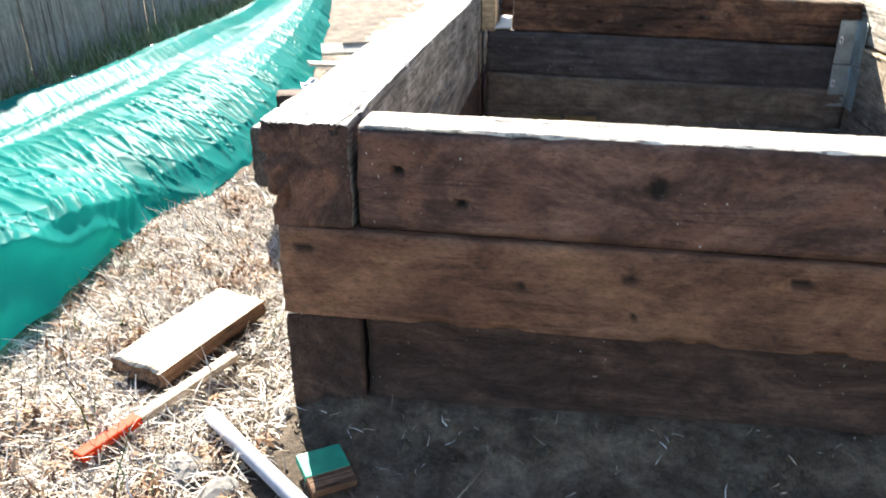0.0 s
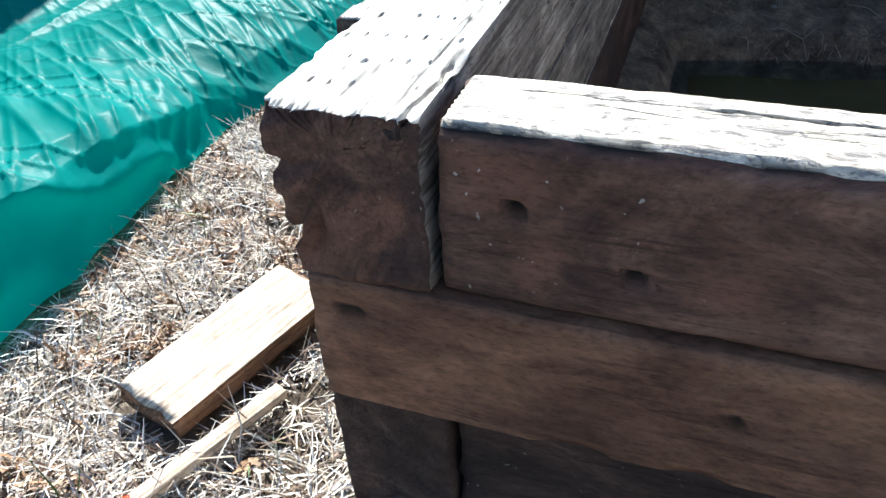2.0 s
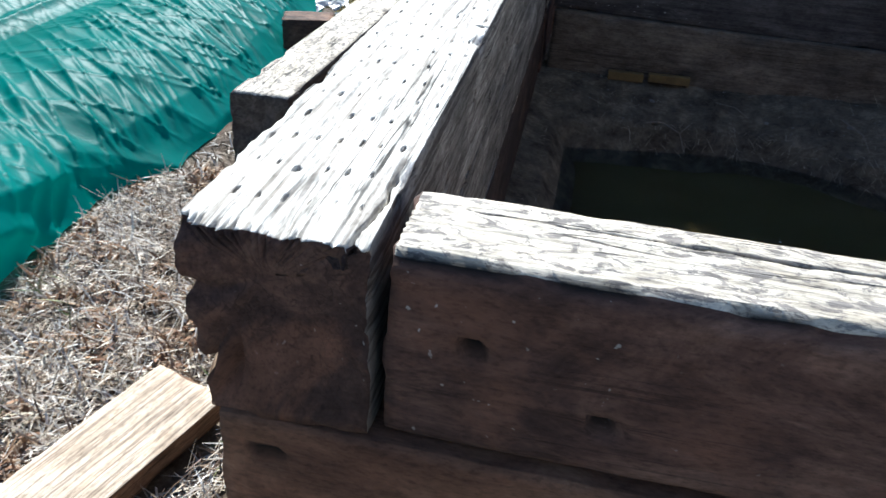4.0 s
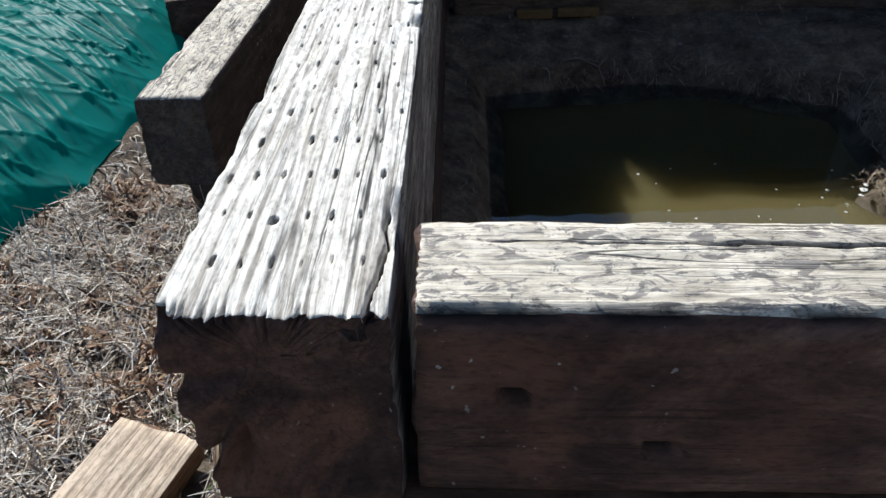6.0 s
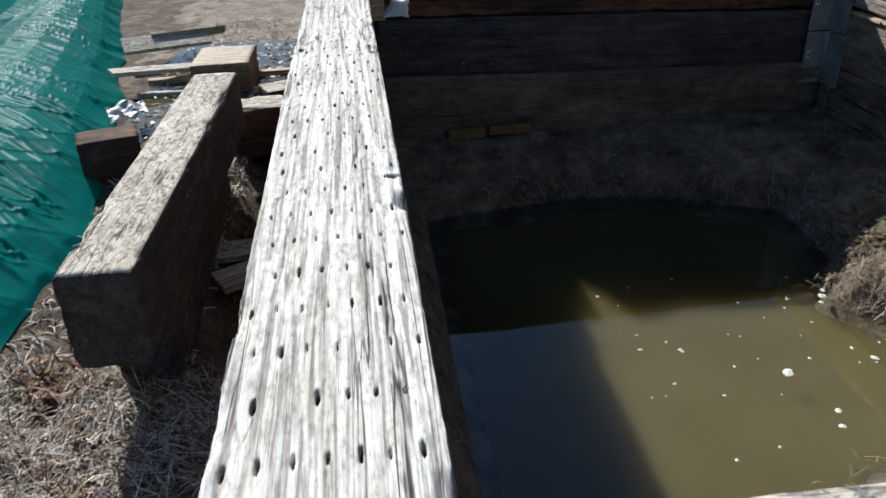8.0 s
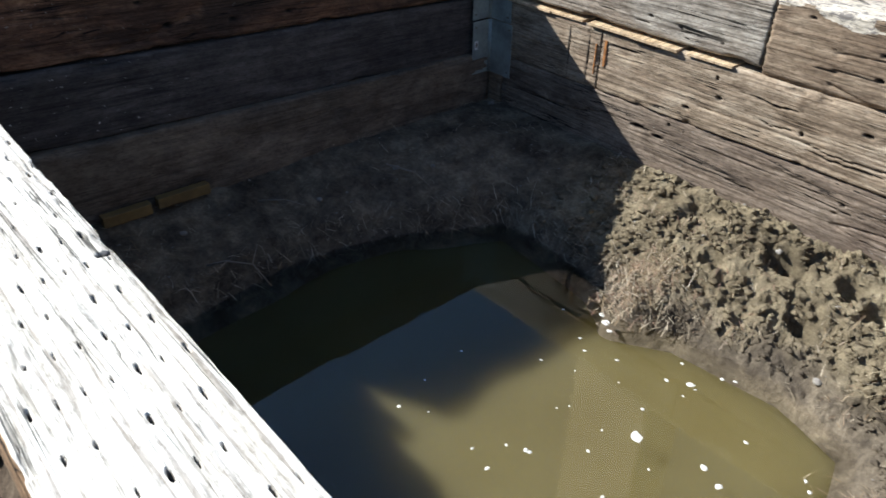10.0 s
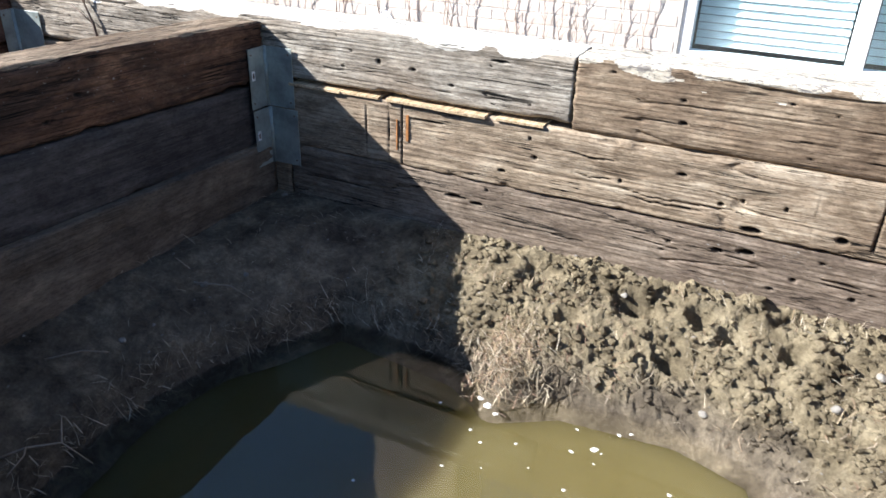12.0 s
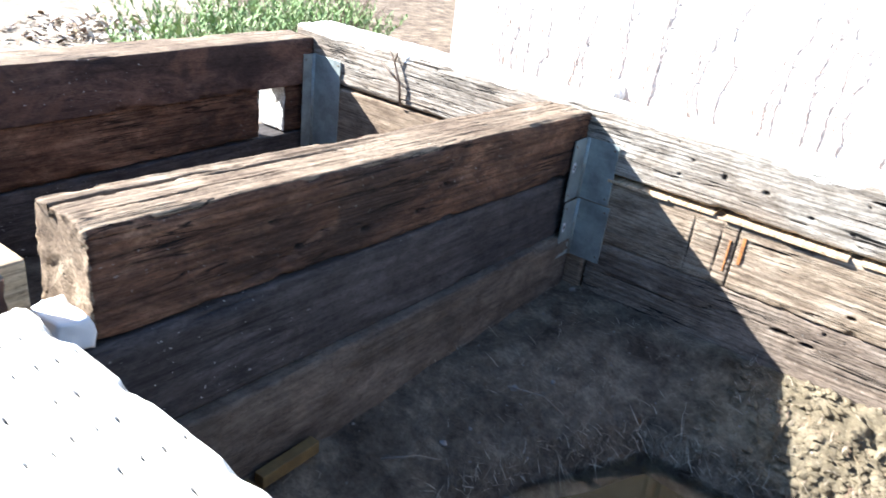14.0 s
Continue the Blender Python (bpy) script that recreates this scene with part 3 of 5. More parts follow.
def split_end(v, w, h):
    """The butt end of the near tie: side leaning in towards the bottom, two open splits, a chipped upper corner and a frayed upper edge."""
    v = v.copy()
    x, y, z = v[:, 0].copy(), v[:, 1].copy(), v[:, 2].copy()
    fall, outer, butt = np.exp(-np.maximum(x, 0) / 0.10), np.clip((y - 0.55 * w) / (0.45 * w), 0, 1), np.exp(-np.maximum(x, 0) / 0.012)
    wobble = vnoise(np.stack([x * 9, y * 0, z * 42], 1), 33)
    v[:, 1] -= outer * fall * (0.016 * np.clip(1 - z / h, 0, 1) + 0.006 * np.maximum(0, wobble))
    for level, reach, deep in ((0.27, 0.50, 0.032), (0.70, 0.62, 0.014)):
        at = np.exp(-((z - level * h - 0.006 * np.sin(y * 70)) / 0.0085) ** 2) * np.clip((y - reach * w) / (0.30 * w), 0, 1)
        v[:, 0] += butt * deep * at
        v[:, 1] -= 0.5 * deep * at * fall * outer
    corner = np.exp(-((y - w) / 0.016) ** 2 - ((z - h) / 0.014) ** 2)
    v[:, 0] += butt * 0.022 * corner
    fray = np.clip((z - h + 0.016) / 0.012, 0, 1) * np.maximum(0, 0.6 * vnoise(np.stack([x * 0, y * 90, z * 0], 1), 34) + 0.8 * vnoise(np.stack([x * 0, y * 330, z * 0], 1), 35))
    v[:, 0] += butt * 0.012 * fray
    v[:, 2] -= butt * 0.006 * fray
    return v



side_marks = [(0.15 + 0.21 * k, 3, 0.05 + 0.12 * ((k * 0.37) % 1), 0.012, 0.005, 0.012) for k in range(11)]
tie("railway_tie", "y", (-0.010, 2.46), (-0.011, 0.166), (0.396, 0.60), [M_INNER, M_BLEACHED_LIT, M_FRONT, M_BARK],
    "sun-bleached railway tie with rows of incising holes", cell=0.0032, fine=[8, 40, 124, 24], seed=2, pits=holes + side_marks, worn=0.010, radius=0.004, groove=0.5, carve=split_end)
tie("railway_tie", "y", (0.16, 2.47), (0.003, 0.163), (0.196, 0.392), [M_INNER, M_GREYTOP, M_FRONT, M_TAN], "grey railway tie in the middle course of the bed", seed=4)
tie("railway_tie", "y", (0.0, 2.46), (0.004, 0.165), (-0.07, 0.196), [M_LOW_SHADE, M_GREYTOP, M_LOW_SHADE], "dark railway tie in the bottom course", seed=5)
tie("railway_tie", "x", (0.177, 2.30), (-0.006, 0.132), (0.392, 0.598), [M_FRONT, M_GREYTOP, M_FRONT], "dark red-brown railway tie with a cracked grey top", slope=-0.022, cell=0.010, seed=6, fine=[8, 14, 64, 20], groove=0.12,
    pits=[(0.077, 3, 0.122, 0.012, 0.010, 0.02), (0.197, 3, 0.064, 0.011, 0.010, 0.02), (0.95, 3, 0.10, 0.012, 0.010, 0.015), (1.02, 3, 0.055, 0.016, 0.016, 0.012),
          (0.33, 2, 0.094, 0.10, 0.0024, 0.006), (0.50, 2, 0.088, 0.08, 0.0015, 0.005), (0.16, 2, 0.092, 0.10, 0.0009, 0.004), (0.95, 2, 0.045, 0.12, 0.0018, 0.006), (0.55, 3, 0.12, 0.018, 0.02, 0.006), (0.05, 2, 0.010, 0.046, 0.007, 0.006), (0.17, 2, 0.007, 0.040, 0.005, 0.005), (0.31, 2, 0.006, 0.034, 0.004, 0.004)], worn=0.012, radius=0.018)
tie("railway_tie", "x", (0.010, 2.30), (-0.016, 0.155), (0.202, 0.391), [M_FRONT_MID, M_FRONT_MID, M_FRONT_MID], "tan-brown railway tie in the middle course with knots", slope=-0.022, cell=0.012, seed=7,
    pits=[(0.05, 3, 0.15, 0.018, 0.007, 0.012), (0.48, 3, 0.095, 0.014, 0.008, 0.012), (0.683, 3, 0.14, 0.014, 0.009, 0.010), (0.70, 3, 0.05, 0.008, 0.006, 0.010), (0.991, 3, 0.155, 0.022, 0.010, 0.014)])
tie("railway_tie", "x", (0.172, 2.30), (0.012, 0.16), (-0.07, 0.200), [M_LOW_SHADE, M_LOW_SHADE, M_LOW_SHADE], "dark railway tie bedded in soil in the bottom course", slope=-0.020, seed=8)
# cross wall
tie("railway_tie", "x", (0.319, 1.938), (2.598, 2.765), (0.402, 0.601), [M_REDDISH, M_TAN, M_TAN], "red-brown railway tie with a weathered tan top", slope=-0.030, skew=-0.017, cell=0.010, seed=11, worn=0.016, radius=0.009, fine=[8, 16, 56, 44], groove=1.4,
    pits=[(0.43, 3, 0.06, 0.011, 0.008, 0.015), (0.36, 3, 0.13, 0.010, 0.006, 0.012), (0.62, 3, 0.05, 0.012, 0.006, 0.012), (0.90, 3, 0.10, 0.012, 0.006, 0.012), (0.80, 3, 0.05, 0.008, 0.006, 0.012),
          (0.14, 2, 0.120, 0.22, 0.0055, 0.020), (0.46, 2, 0.108, 0.16, 0.003, 0.010), (0.24, 2, 0.06, 0.18, 0.003, 0.010)])
tie("railway_tie", "x", (0.19, 1.940), (2.584, 2.74), (0.195, 0.400), [M_BLACK, M_BLACK, M_BLACK], "black creosoted railway tie in the middle course", slope=-0.032, seed=12)
tie("railway_tie", "x", (0.19, 1.940), (2.556, 2.73), (-0.07, 0.192), [M_UMBER, M_UMBER, M_UMBER], "umber-brown railway tie in the bottom course", slope=-0.028, seed=13)
# house-side wall
def checks(seed, length, height, pits=7, cracks=7):
    """Drying cracks along the grain and small holes on the side of a tie."""
    r = np.random.default_rng(seed)
    out = [(length * r.random(), 1, height * (0.1 + 0.8 * r.random()), 0.004 + 0.005 * r.random(), 0.003 + 0.003 * r.random(), 0.010) for _ in range(pits)]
    return out + [(length * r.random(), 1, height * (0.08 + 0.84 * r.random()), 0.051 + 0.12 * r.random() ** 2, 0.0012 + 0.0014 * r.random(), 0.007) for _ in range(cracks)]


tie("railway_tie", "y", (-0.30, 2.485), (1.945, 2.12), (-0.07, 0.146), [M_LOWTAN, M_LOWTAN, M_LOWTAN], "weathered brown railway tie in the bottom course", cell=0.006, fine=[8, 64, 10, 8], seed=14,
    pits=checks(141, 2.78, 0.216) + [(2.08, 1, 0.14, 0.02, 0.006, 0.015), (2.15, 1, 0.15, 0.03, 0.006, 0.012), (1.28, 1, 0.17, 0.02, 0.008, 0.02), (1.35, 1, 0.16, 0.012, 0.006, 0.02), (1.15, 1, 0.12, 0.008, 0.006, 0.012),
          (1.0, 1, 0.10, 0.008, 0.006, 0.012), (0.9, 1, 0.14, 0.01, 0.006, 0.012), (1.2, 1, 0.08, 0.007, 0.005, 0.012)])
cuts = [(0.30 + y, 1, 0.10, w, 0.10, dep) for y, w, dep in ((0.835, 0.0012, 0.007), (0.690, 0.0022, 0.016), (0.590, 0.0020, 0.014), (0.545, 0.0014, 0.008), (2.178, 0.0014, 0.009), (2.094, 0.0014, 0.009), (2.045, 0.0014, 0.008))]
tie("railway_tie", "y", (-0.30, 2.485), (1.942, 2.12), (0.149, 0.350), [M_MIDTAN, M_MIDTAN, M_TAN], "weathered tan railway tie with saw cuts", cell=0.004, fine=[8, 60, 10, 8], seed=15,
    pits=cuts + checks(151, 2.78, 0.20) + [(1.28, 1, 0.02, 0.022, 0.008, 0.02), (2.0, 1, 0.05, 0.010, 0.006, 0.012), (1.9, 1, 0.11, 0.008, 0.006, 0.012), (1.06, 1, 0.04, 0.014, 0.008, 0.014), (1.48, 1, 0.14, 0.012, 0.005, 0.01)])
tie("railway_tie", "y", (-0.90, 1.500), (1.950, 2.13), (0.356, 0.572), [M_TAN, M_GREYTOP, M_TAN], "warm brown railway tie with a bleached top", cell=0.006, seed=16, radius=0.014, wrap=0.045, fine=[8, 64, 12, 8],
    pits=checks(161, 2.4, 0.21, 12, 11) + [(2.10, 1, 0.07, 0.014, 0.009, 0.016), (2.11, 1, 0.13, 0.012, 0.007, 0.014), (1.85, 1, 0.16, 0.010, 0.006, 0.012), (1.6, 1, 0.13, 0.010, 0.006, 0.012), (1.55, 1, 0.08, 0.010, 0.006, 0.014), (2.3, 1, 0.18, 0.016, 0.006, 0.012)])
tie("railway_tie", "y", (1.510, 3.90), (1.947, 2.14), (0.372, 0.568), [M_GREYTAN, M_BLEACHED_LIT, M_GREYTAN], "bleached grey railway tie with a split upper edge", cell=0.006, seed=17, worn=0.016, radius=0.012, wrap=0.025, fine=[8, 60, 12, 8],
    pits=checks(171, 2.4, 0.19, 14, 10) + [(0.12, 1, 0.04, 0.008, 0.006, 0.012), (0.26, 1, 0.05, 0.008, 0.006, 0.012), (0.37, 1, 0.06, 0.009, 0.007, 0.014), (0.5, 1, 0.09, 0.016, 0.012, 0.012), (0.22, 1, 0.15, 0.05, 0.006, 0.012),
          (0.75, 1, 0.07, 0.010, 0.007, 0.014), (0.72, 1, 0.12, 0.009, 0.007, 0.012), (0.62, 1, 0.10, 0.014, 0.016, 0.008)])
tie("railway_tie", "y", (2.495, 3.97), (1.947, 2.12), (-0.07, 0.146), [M_TAN, M_TAN, M_TAN], "brown railway tie beside the rear bed, bottom course", seed=18)
tie("railway_tie", "y", (2.495, 3.97), (1.945, 2.12), (0.149, 0.366), [M_TAN, M_TAN, M_TAN], "brown railway tie beside the rear bed", seed=19)
# rear bed
tie("railway_tie", "y", (2.50, 5.0), (-0.005, 0.160), (0.405, 0.632), [M_GREYTAN, M_GREYTAN, M_FRONT], "weathered grey-brown railway tie beside the rear bed", seed=21)
tie("railway_tie", "y", (2.49, 5.0), (0.0, 0.165), (0.188, 0.400), [M_GREYTAN, M_GREYTAN, M_FRONT], "grey railway tie beside the rear bed, middle course", seed=22)
tie("railway_tie", "y", (2.48, 5.0), (0.0, 0.17), (-0.07, 0.184), [M_FRONT, M_FRONT, M_FRONT], "dark railway tie beside the rear bed, bottom course", seed=23)
tie("railway_tie", "x", (0.175, 1.944), (3.80, 3.96), (0.362, 0.545), [M_FRONT, M_TAN, M_FRONT], "dark brown railway tie across the rear bed", seed=24, slope=-0.008)
tie("railway_tie", "x", (0.175, 1.685), (3.82, 3.97), (0.160, 0.356), [M_REDDISH, M_TAN, M_TAN], "grey-streaked red-brown railway tie across the rear bed", seed=25)
# the pale ends paint in the sunlight that falls on the end face
tie("railway_tie", "x", (1.815, 1.942), (3.82, 3.97), (0.160, 0.352), [M_REDDISH, M_TAN, M_BLEACHED_LIT], "short offcut of red-brown railway tie", seed=26)
tie("railway_tie", "x", (0.175, 1.942), (3.815, 3.97), (-0.07, 0.157), [M_BLACK, M_BLACK, M_BLACK], "black railway tie across the rear bed, bottom course", seed=27)
# loose ties outside
tie("railway_tie", "y", (1.07, 2.46), (-0.485, -0.33), (0.075, 0.287), [M_BLACK, M_GREYTOP, M_BLACK], "split grey railway tie lying on a stack", "loose ties", seed=31, worn=0.014, radius=0.009, skew=-0.02, category="timber")
tie("railway_tie", "y", (1.20, 2.30), (-0.46, -0.33), (-0.10, 0.072), [M_BLACK, M_BLACK, M_BLACK], "dark railway tie under another loose tie", "loose ties", seed=32, skew=0.03)
tie("timber_block", "x", (-0.64, -0.38), (3.30, 3.66), (-0.07, 0.10), [M_TAN, M_PLANK, M_TAN], "short pale block of sawn timber on soil", "loose offcuts", seed=33)
tie("timber_block", "x", (-0.86, -0.66), (2.35, 2.50), (-0.08, 0.10), [M_FRONT, M_REDDISH, M_FRONT], "dark broken offcut of railway tie", "loose offcuts", seed=34, skew=0.3)
tie("timber_block", "x", (-0.40, -0.06), (2.62, 2.78), (-0.10, 0.10), [M_FRONT, M_GREYTOP, M_FRONT], "dark grey-topped offcut of railway tie", "loose offcuts", seed=35, skew=0.05, worn=0.014)
tie("timber_block", "x", (-0.26, -0.12), (2.90, 3.06), (-0.10, 0.08), [M_FRONT, M_GREYTOP, M_FRONT], "small dark offcut of railway tie beside a puddle", "loose offcuts", seed=36, skew=0.4)

M_RUST = plain("rust_stain", (0.36, 0.15, 0.045), 0.9, 0, 0.4, 60)
# two rust stains on the middle tie, added as thin strips; no iron there
for y0, z0, w, hgt in ((2.020, 0.235, 0.010, 0.085), (2.060, 0.20, 0.005, 0.10)):
    solo("iron_strap", box_bm(1.9385, 1.9425, y0, y0 + w, z0, z0 + hgt, 0.001, 1), M_RUST, "orange rust stain on a tie, added as a thin strip", "iron strip", "rusty strips")

# ---- brackets, shims and small fittings ----
def bracket(x, y, z0, z1, wing_a, wing_b, label, stickers=True):
    root = tagged(new("corner_bracket"), label, "bracket", "corner brackets")
    root.location = (x, y, z0)
    h, t = z1 - z0, 0.004
    part("wing", box_bm(-wing_a, 0, -t, 0, 0, h, 0.001, 1), M_GALV, root)
    bm = box_bm(-t, 0, -wing_b, -t - 0.0005, 0, h, 0.001, 1)
    part("wing", bm, M_GALV, root)
    bm = bmesh.new()
    bmesh.ops.create_cone(bm, cap_ends=True, segments=10, radius1=0.006, radius2=0.006, depth=h, matrix=Matrix.Translation((-0.006, -0.006, h / 2)))
    part("fold", bm, M_GALV, root, smooth=True)
    for zz in (0.02, h - 0.02):
        for px, py, rot in ((-wing_a + 0.012, -t, (90, 0)), (-t, -wing_b + 0.014, (0, -90))):
            bm = bmesh.new()
            bmesh.ops.create_cone(bm, cap_ends=True, segments=10, radius1=0.0045, radius2=0.003, depth=0.003, matrix=Matrix.Translation((px, py, zz)) @ pose(0, 0, 0, rot[0], rot[1], 0))
            part("screw", bm, M_TWIG, root)
    if stickers:
        part("sticker", box_bm(-wing_a + 0.008, -wing_a + 0.024, -t - 0.0012, -t - 0.0004, h * 0.48, h * 0.48 + 0.032, 0), M_STICKER, root, "white sticker")
        part("sticker_mark", box_bm(-wing_a + 0.012, -wing_a + 0.020, -t - 0.0018, -t - 0.0013, h * 0.48 + 0.008, h * 0.48 + 0.024, 0), M_TWIG, root, "dark print on the sticker")
    return root


bracket(1.941, 2.566, 0.272, 0.472, 0.086, 0.112, "dull galvanised steel corner bracket screwed to ties")
bracket(1.941, 2.560, 0.070, 0.268, 0.088, 0.116, "dull galvanised steel corner bracket with a sticker")
bracket(1.943, 3.796, 0.075, 0.470, 0.058, 0.150, "tall blue-grey galvanised corner bracket in the rear bed", False)

for y0, y1, z, tilt, dx in ((1.58, 1.73, 0.353, 0, 0.012), (1.76, 1.93, 0.352, 0.4, 0.020), (1.90, 2.10, 0.3535, 0.2, 0.016), (2.13, 2.27, 0.354, -0.3, 0.009), (2.27, 2.47, 0.353, 0.1, 0.015), (0.60, 0.68, 0.351, 0, 0.010)):
    bm = box_bm(-0.8 * dx, 0.10, 0, y1 - y0, 0, 0.005 + 0.25 * dx, 0.0006, 1)
    solo("shim", bm, M_PINE, "thin pale pine shim wedged between two ties", "shim", "shims", m=pose(1.945, y0, z, tilt, 0, 0))

solo("timber_block", box_bm(0.163, 0.231, 2.60, 2.72, 0.40, 0.588, 0.004), M_PINE, "fresh pale pine block wedged beside the tie end", "timber", "loose offcuts")

def tube(points, radius, segments=12):
    """A round tube along points."""
    bm = bmesh.new()
    rings = []
    pts = [Vector(p) for p in points]
    up = Vector((0.31, 0.17, 0.93))
    for i, p in enumerate(pts):
        d = (pts[min(i + 1, len(pts) - 1)] - pts[max(i - 1, 0)]).normalized()
        a = d.cross(up).normalized()
        c = d.cross(a)
        r = radius[i] if isinstance(radius, (list, tuple)) else radius
        rings.append([bm.verts.new(p + r * (a * math.cos(2 * math.pi * k / segments) + c * math.sin(2 * math.pi * k / segments))) for k in range(segments)])
    for r0, r1 in zip(rings, rings[1:]):
        for k in range(segments):
            bm.faces.new((r0[k], r0[(k + 1) % segments], r1[(k + 1) % segments], r1[k]))
    bm.faces.new(rings[0][::-1])
    bm.faces.new(rings[-1])
    bmesh.ops.recalc_face_normals(bm, faces=bm.faces[:])
    return bm


bm = bmesh.new()
bmesh.ops.create_cube(bm, size=1.0, matrix=Matrix.Translation((0.284, 2.632, 0.440)) @ Matrix.Diagonal((0.056, 0.085, 0.056, 1)))
bmesh.ops.subdivide_edges(bm, edges=bm.edges[:], cuts=9, use_grid_fill=True)
for v in bm.verts:
    k = noise.noise(v.co * 28) + 0.5 * noise.noise(v.co * 75)
    v.co += Vector((0.008 * k, 0.010 * noise.noise(v.co * 21 + Vector((3, 1, 7))), 0.010 * noise.noise(v.co * 24 + Vector((9, 4, 2)))))
    v.co.x -= 0.030 * max(0.0, 1 - (v.co.z - 0.414) / 0.03) * (v.co.x < 0.281)
    v.co.x = min(v.co.x, 0.3165)
solo("foam_filler", bm, M_WHITE, "white foam filler squeezed out beside a tie end", "foam", smooth=True)
solo("pipe", tube([(-0.155, -0.08, -0.022), (-0.05, -0.165, -0.030), (0.16, -0.335, -0.036), (0.30, -0.45, -0.04)], 0.017), M_PIPE, "grey-white plastic pipe lying on the ground", "pipe", smooth=True)

# loose plank, stake, card
tie("plank", "y", (0.0, 0.385), (0.0, 0.155), (0.0, 0.042), [M_PLANK_EDGE, M_PLANK, M_PLANK_EDGE], "pale sawn plank offcut lying on dry grass", "loose offcuts", seed=41, cell=0.02, worn=0.002, radius=0.003, category="plank").matrix_basis = pose(-0.318, 0.020, -0.040, 0, 2, -17) @ pose(0, 0, 0, 0, 0, 90)
stake = tagged(new("stake"), "pale wooden marker stake with an orange painted tip", "stake")
stake.matrix_basis = pose(-0.195, 0.150, -0.030, 0, 0, 0) @ pose(0, 0, 0, 0, 0, 68 + 180)
part("shaft", box_bm(0, 0.285, -0.014, 0.014, 0, 0.018, 0.002), M_PLANK, stake)
part("tip", box_bm(0.285, 0.43, -0.0145, 0.0145, 0, 0.0185, 0.003), M_ORANGE, stake, "bright orange painted tip")
card = tagged(new("painted_block"), "small timber scrap with green paint on soil", "timber scrap")
card.matrix_basis = pose(0.135, -0.205, -0.042, 8, 3, 36)
part("block", box_bm(-0.045, 0.045, -0.05, 0.05, 0, 0.018, 0.002), M_PLANK_EDGE, card)
part("paint", box_bm(-0.0455, 0.0455, -0.012, 0.0505, 0.002, 0.0195, 0.002), M_GREENCARD, card, "flaking green paint")

solo("wooden_strip", box_bm(0.44, 0.58, 2.515, 2.545, -0.045, -0.012, 0.003), plain("yellow_timber", (0.19, 0.12, 0.04), 0.7, 0, 0.25), "yellow painted timber strip lying against a tie", "timber strip", "yellow strips")
solo("wooden_strip", box_bm(0.60, 0.76, 2.518, 2.546, -0.040, -0.008, 0.003), bpy.data.materials["yellow_timber"], "yellow painted timber strip lying against a tie", "timber strip", "yellow strips")


def lump(name, x, y, z, size, mat, label, category, group="", seed=1, flat=0.6, m=None):
    bm = bmesh.new()
    bmesh.ops.create_icosphere(bm, subdivisions=3, radius=1.0)
    co = np.array([v.co[:] for v in bm.verts])
    d = 1 + 0.35 * fbm(co * 1.3, seed, 3) + 0.08 * vnoise(co * 5, seed + 3)
    for v, k in zip(bm.verts, d):
        v.co = Vector((v.co.x * k * size, v.co.y * k * size * 0.8, v.co.z * k * size * flat))
    return solo(name, bm, mat, label, category, group, m=m or pose(x, y, z, 0, 0, seed * 47 % 360))


lump("concrete_lump", -0.16, -0.22, -0.045, 0.045, M_CONCRETE, "broken grey concrete lump on the grass", "rubble", "rubble", 3, 0.38)
lump("concrete_lump", -0.06, -0.28, -0.05, 0.045, M_CONCRETE, "broken grey concrete lump beside a pipe", "rubble", "rubble", 5, 0.5)
lump("concrete_lump", -0.03, 0.02, -0.075, 0.035, M_CONCRETE, "broken grey concrete lump at the foot of a tie", "rubble", "rubble", 8, 0.6)

# ---- tarpaulin ----
ty = np.concatenate([np.linspace(-0.35, 3.0, 520), np.linspace(3.015, 8.2, 260)])
tu = np.concatenate([np.linspace(0, 0.08, 20), np.linspace(0.085, 1, 210)])
TU, TY = np.meshgrid(tu, ty)
edge_x = np.interp(TY, [-0.4, 0.1, 0.45, 0.75, 1.05, 1.3, 1.8, 2.5, 3.4, 4.3, 8.2], [-0.80, -0.76, -0.765, -0.80, -0.83, -0.745, -0.715, -0.79, -0.98, -1.17, -2.2])
back_x = np.interp(TY, [-0.4, 2.1, 3.1, 5.2, 7.0, 8.2], [-2.25, -2.27, -2.22, -2.38, -2.64, -2.75])
TX = edge_x + (back_x - edge_x) * TU
# draped over an edge at the near end, lying flat on the ground further off
steep = np.interp(TU, [0, 0.012, 0.04, 0.09, 0.30, 0.48, 0.60, 0.70, 0.80, 0.90, 1.0], [-0.03, 0.05, 0.17, 0.20, 0.185, 0.14, 0.085, 0.10, 0.15, 0.12, 0.02])
flat = np.interp(TU, [0, 0.02, 0.10, 0.22, 0.34, 0.48, 0.60, 0.70, 0.80, 0.90, 1.0], [-0.055, -0.03, 0.04, 0.10, 0.125, 0.12, 0.085, 0.10, 0.15, 0.12, 0.02])
TZ = flat + (steep - flat) * np.interp(TY, [0.30, 0.70, 1.20], [1.0, 0.75, 0.0])
q = np.stack([TX, TY, TX * 0], -1).reshape(-1, 3)
slant = np.stack([(q[:, 1] + 0.55 * q[:, 0]) * 18.0 + 0.35 * vnoise(q * 2.0, 71), (q[:, 0] - 0.55 * q[:, 1]) * 0.6, q[:, 2]], 1)
slant2 = np.stack([(q[:, 1] + 0.95 * q[:, 0]) * 25.0, (q[:, 0] - 0.9 * q[:, 1]) * 0.8, q[:, 2] + 4], 1)
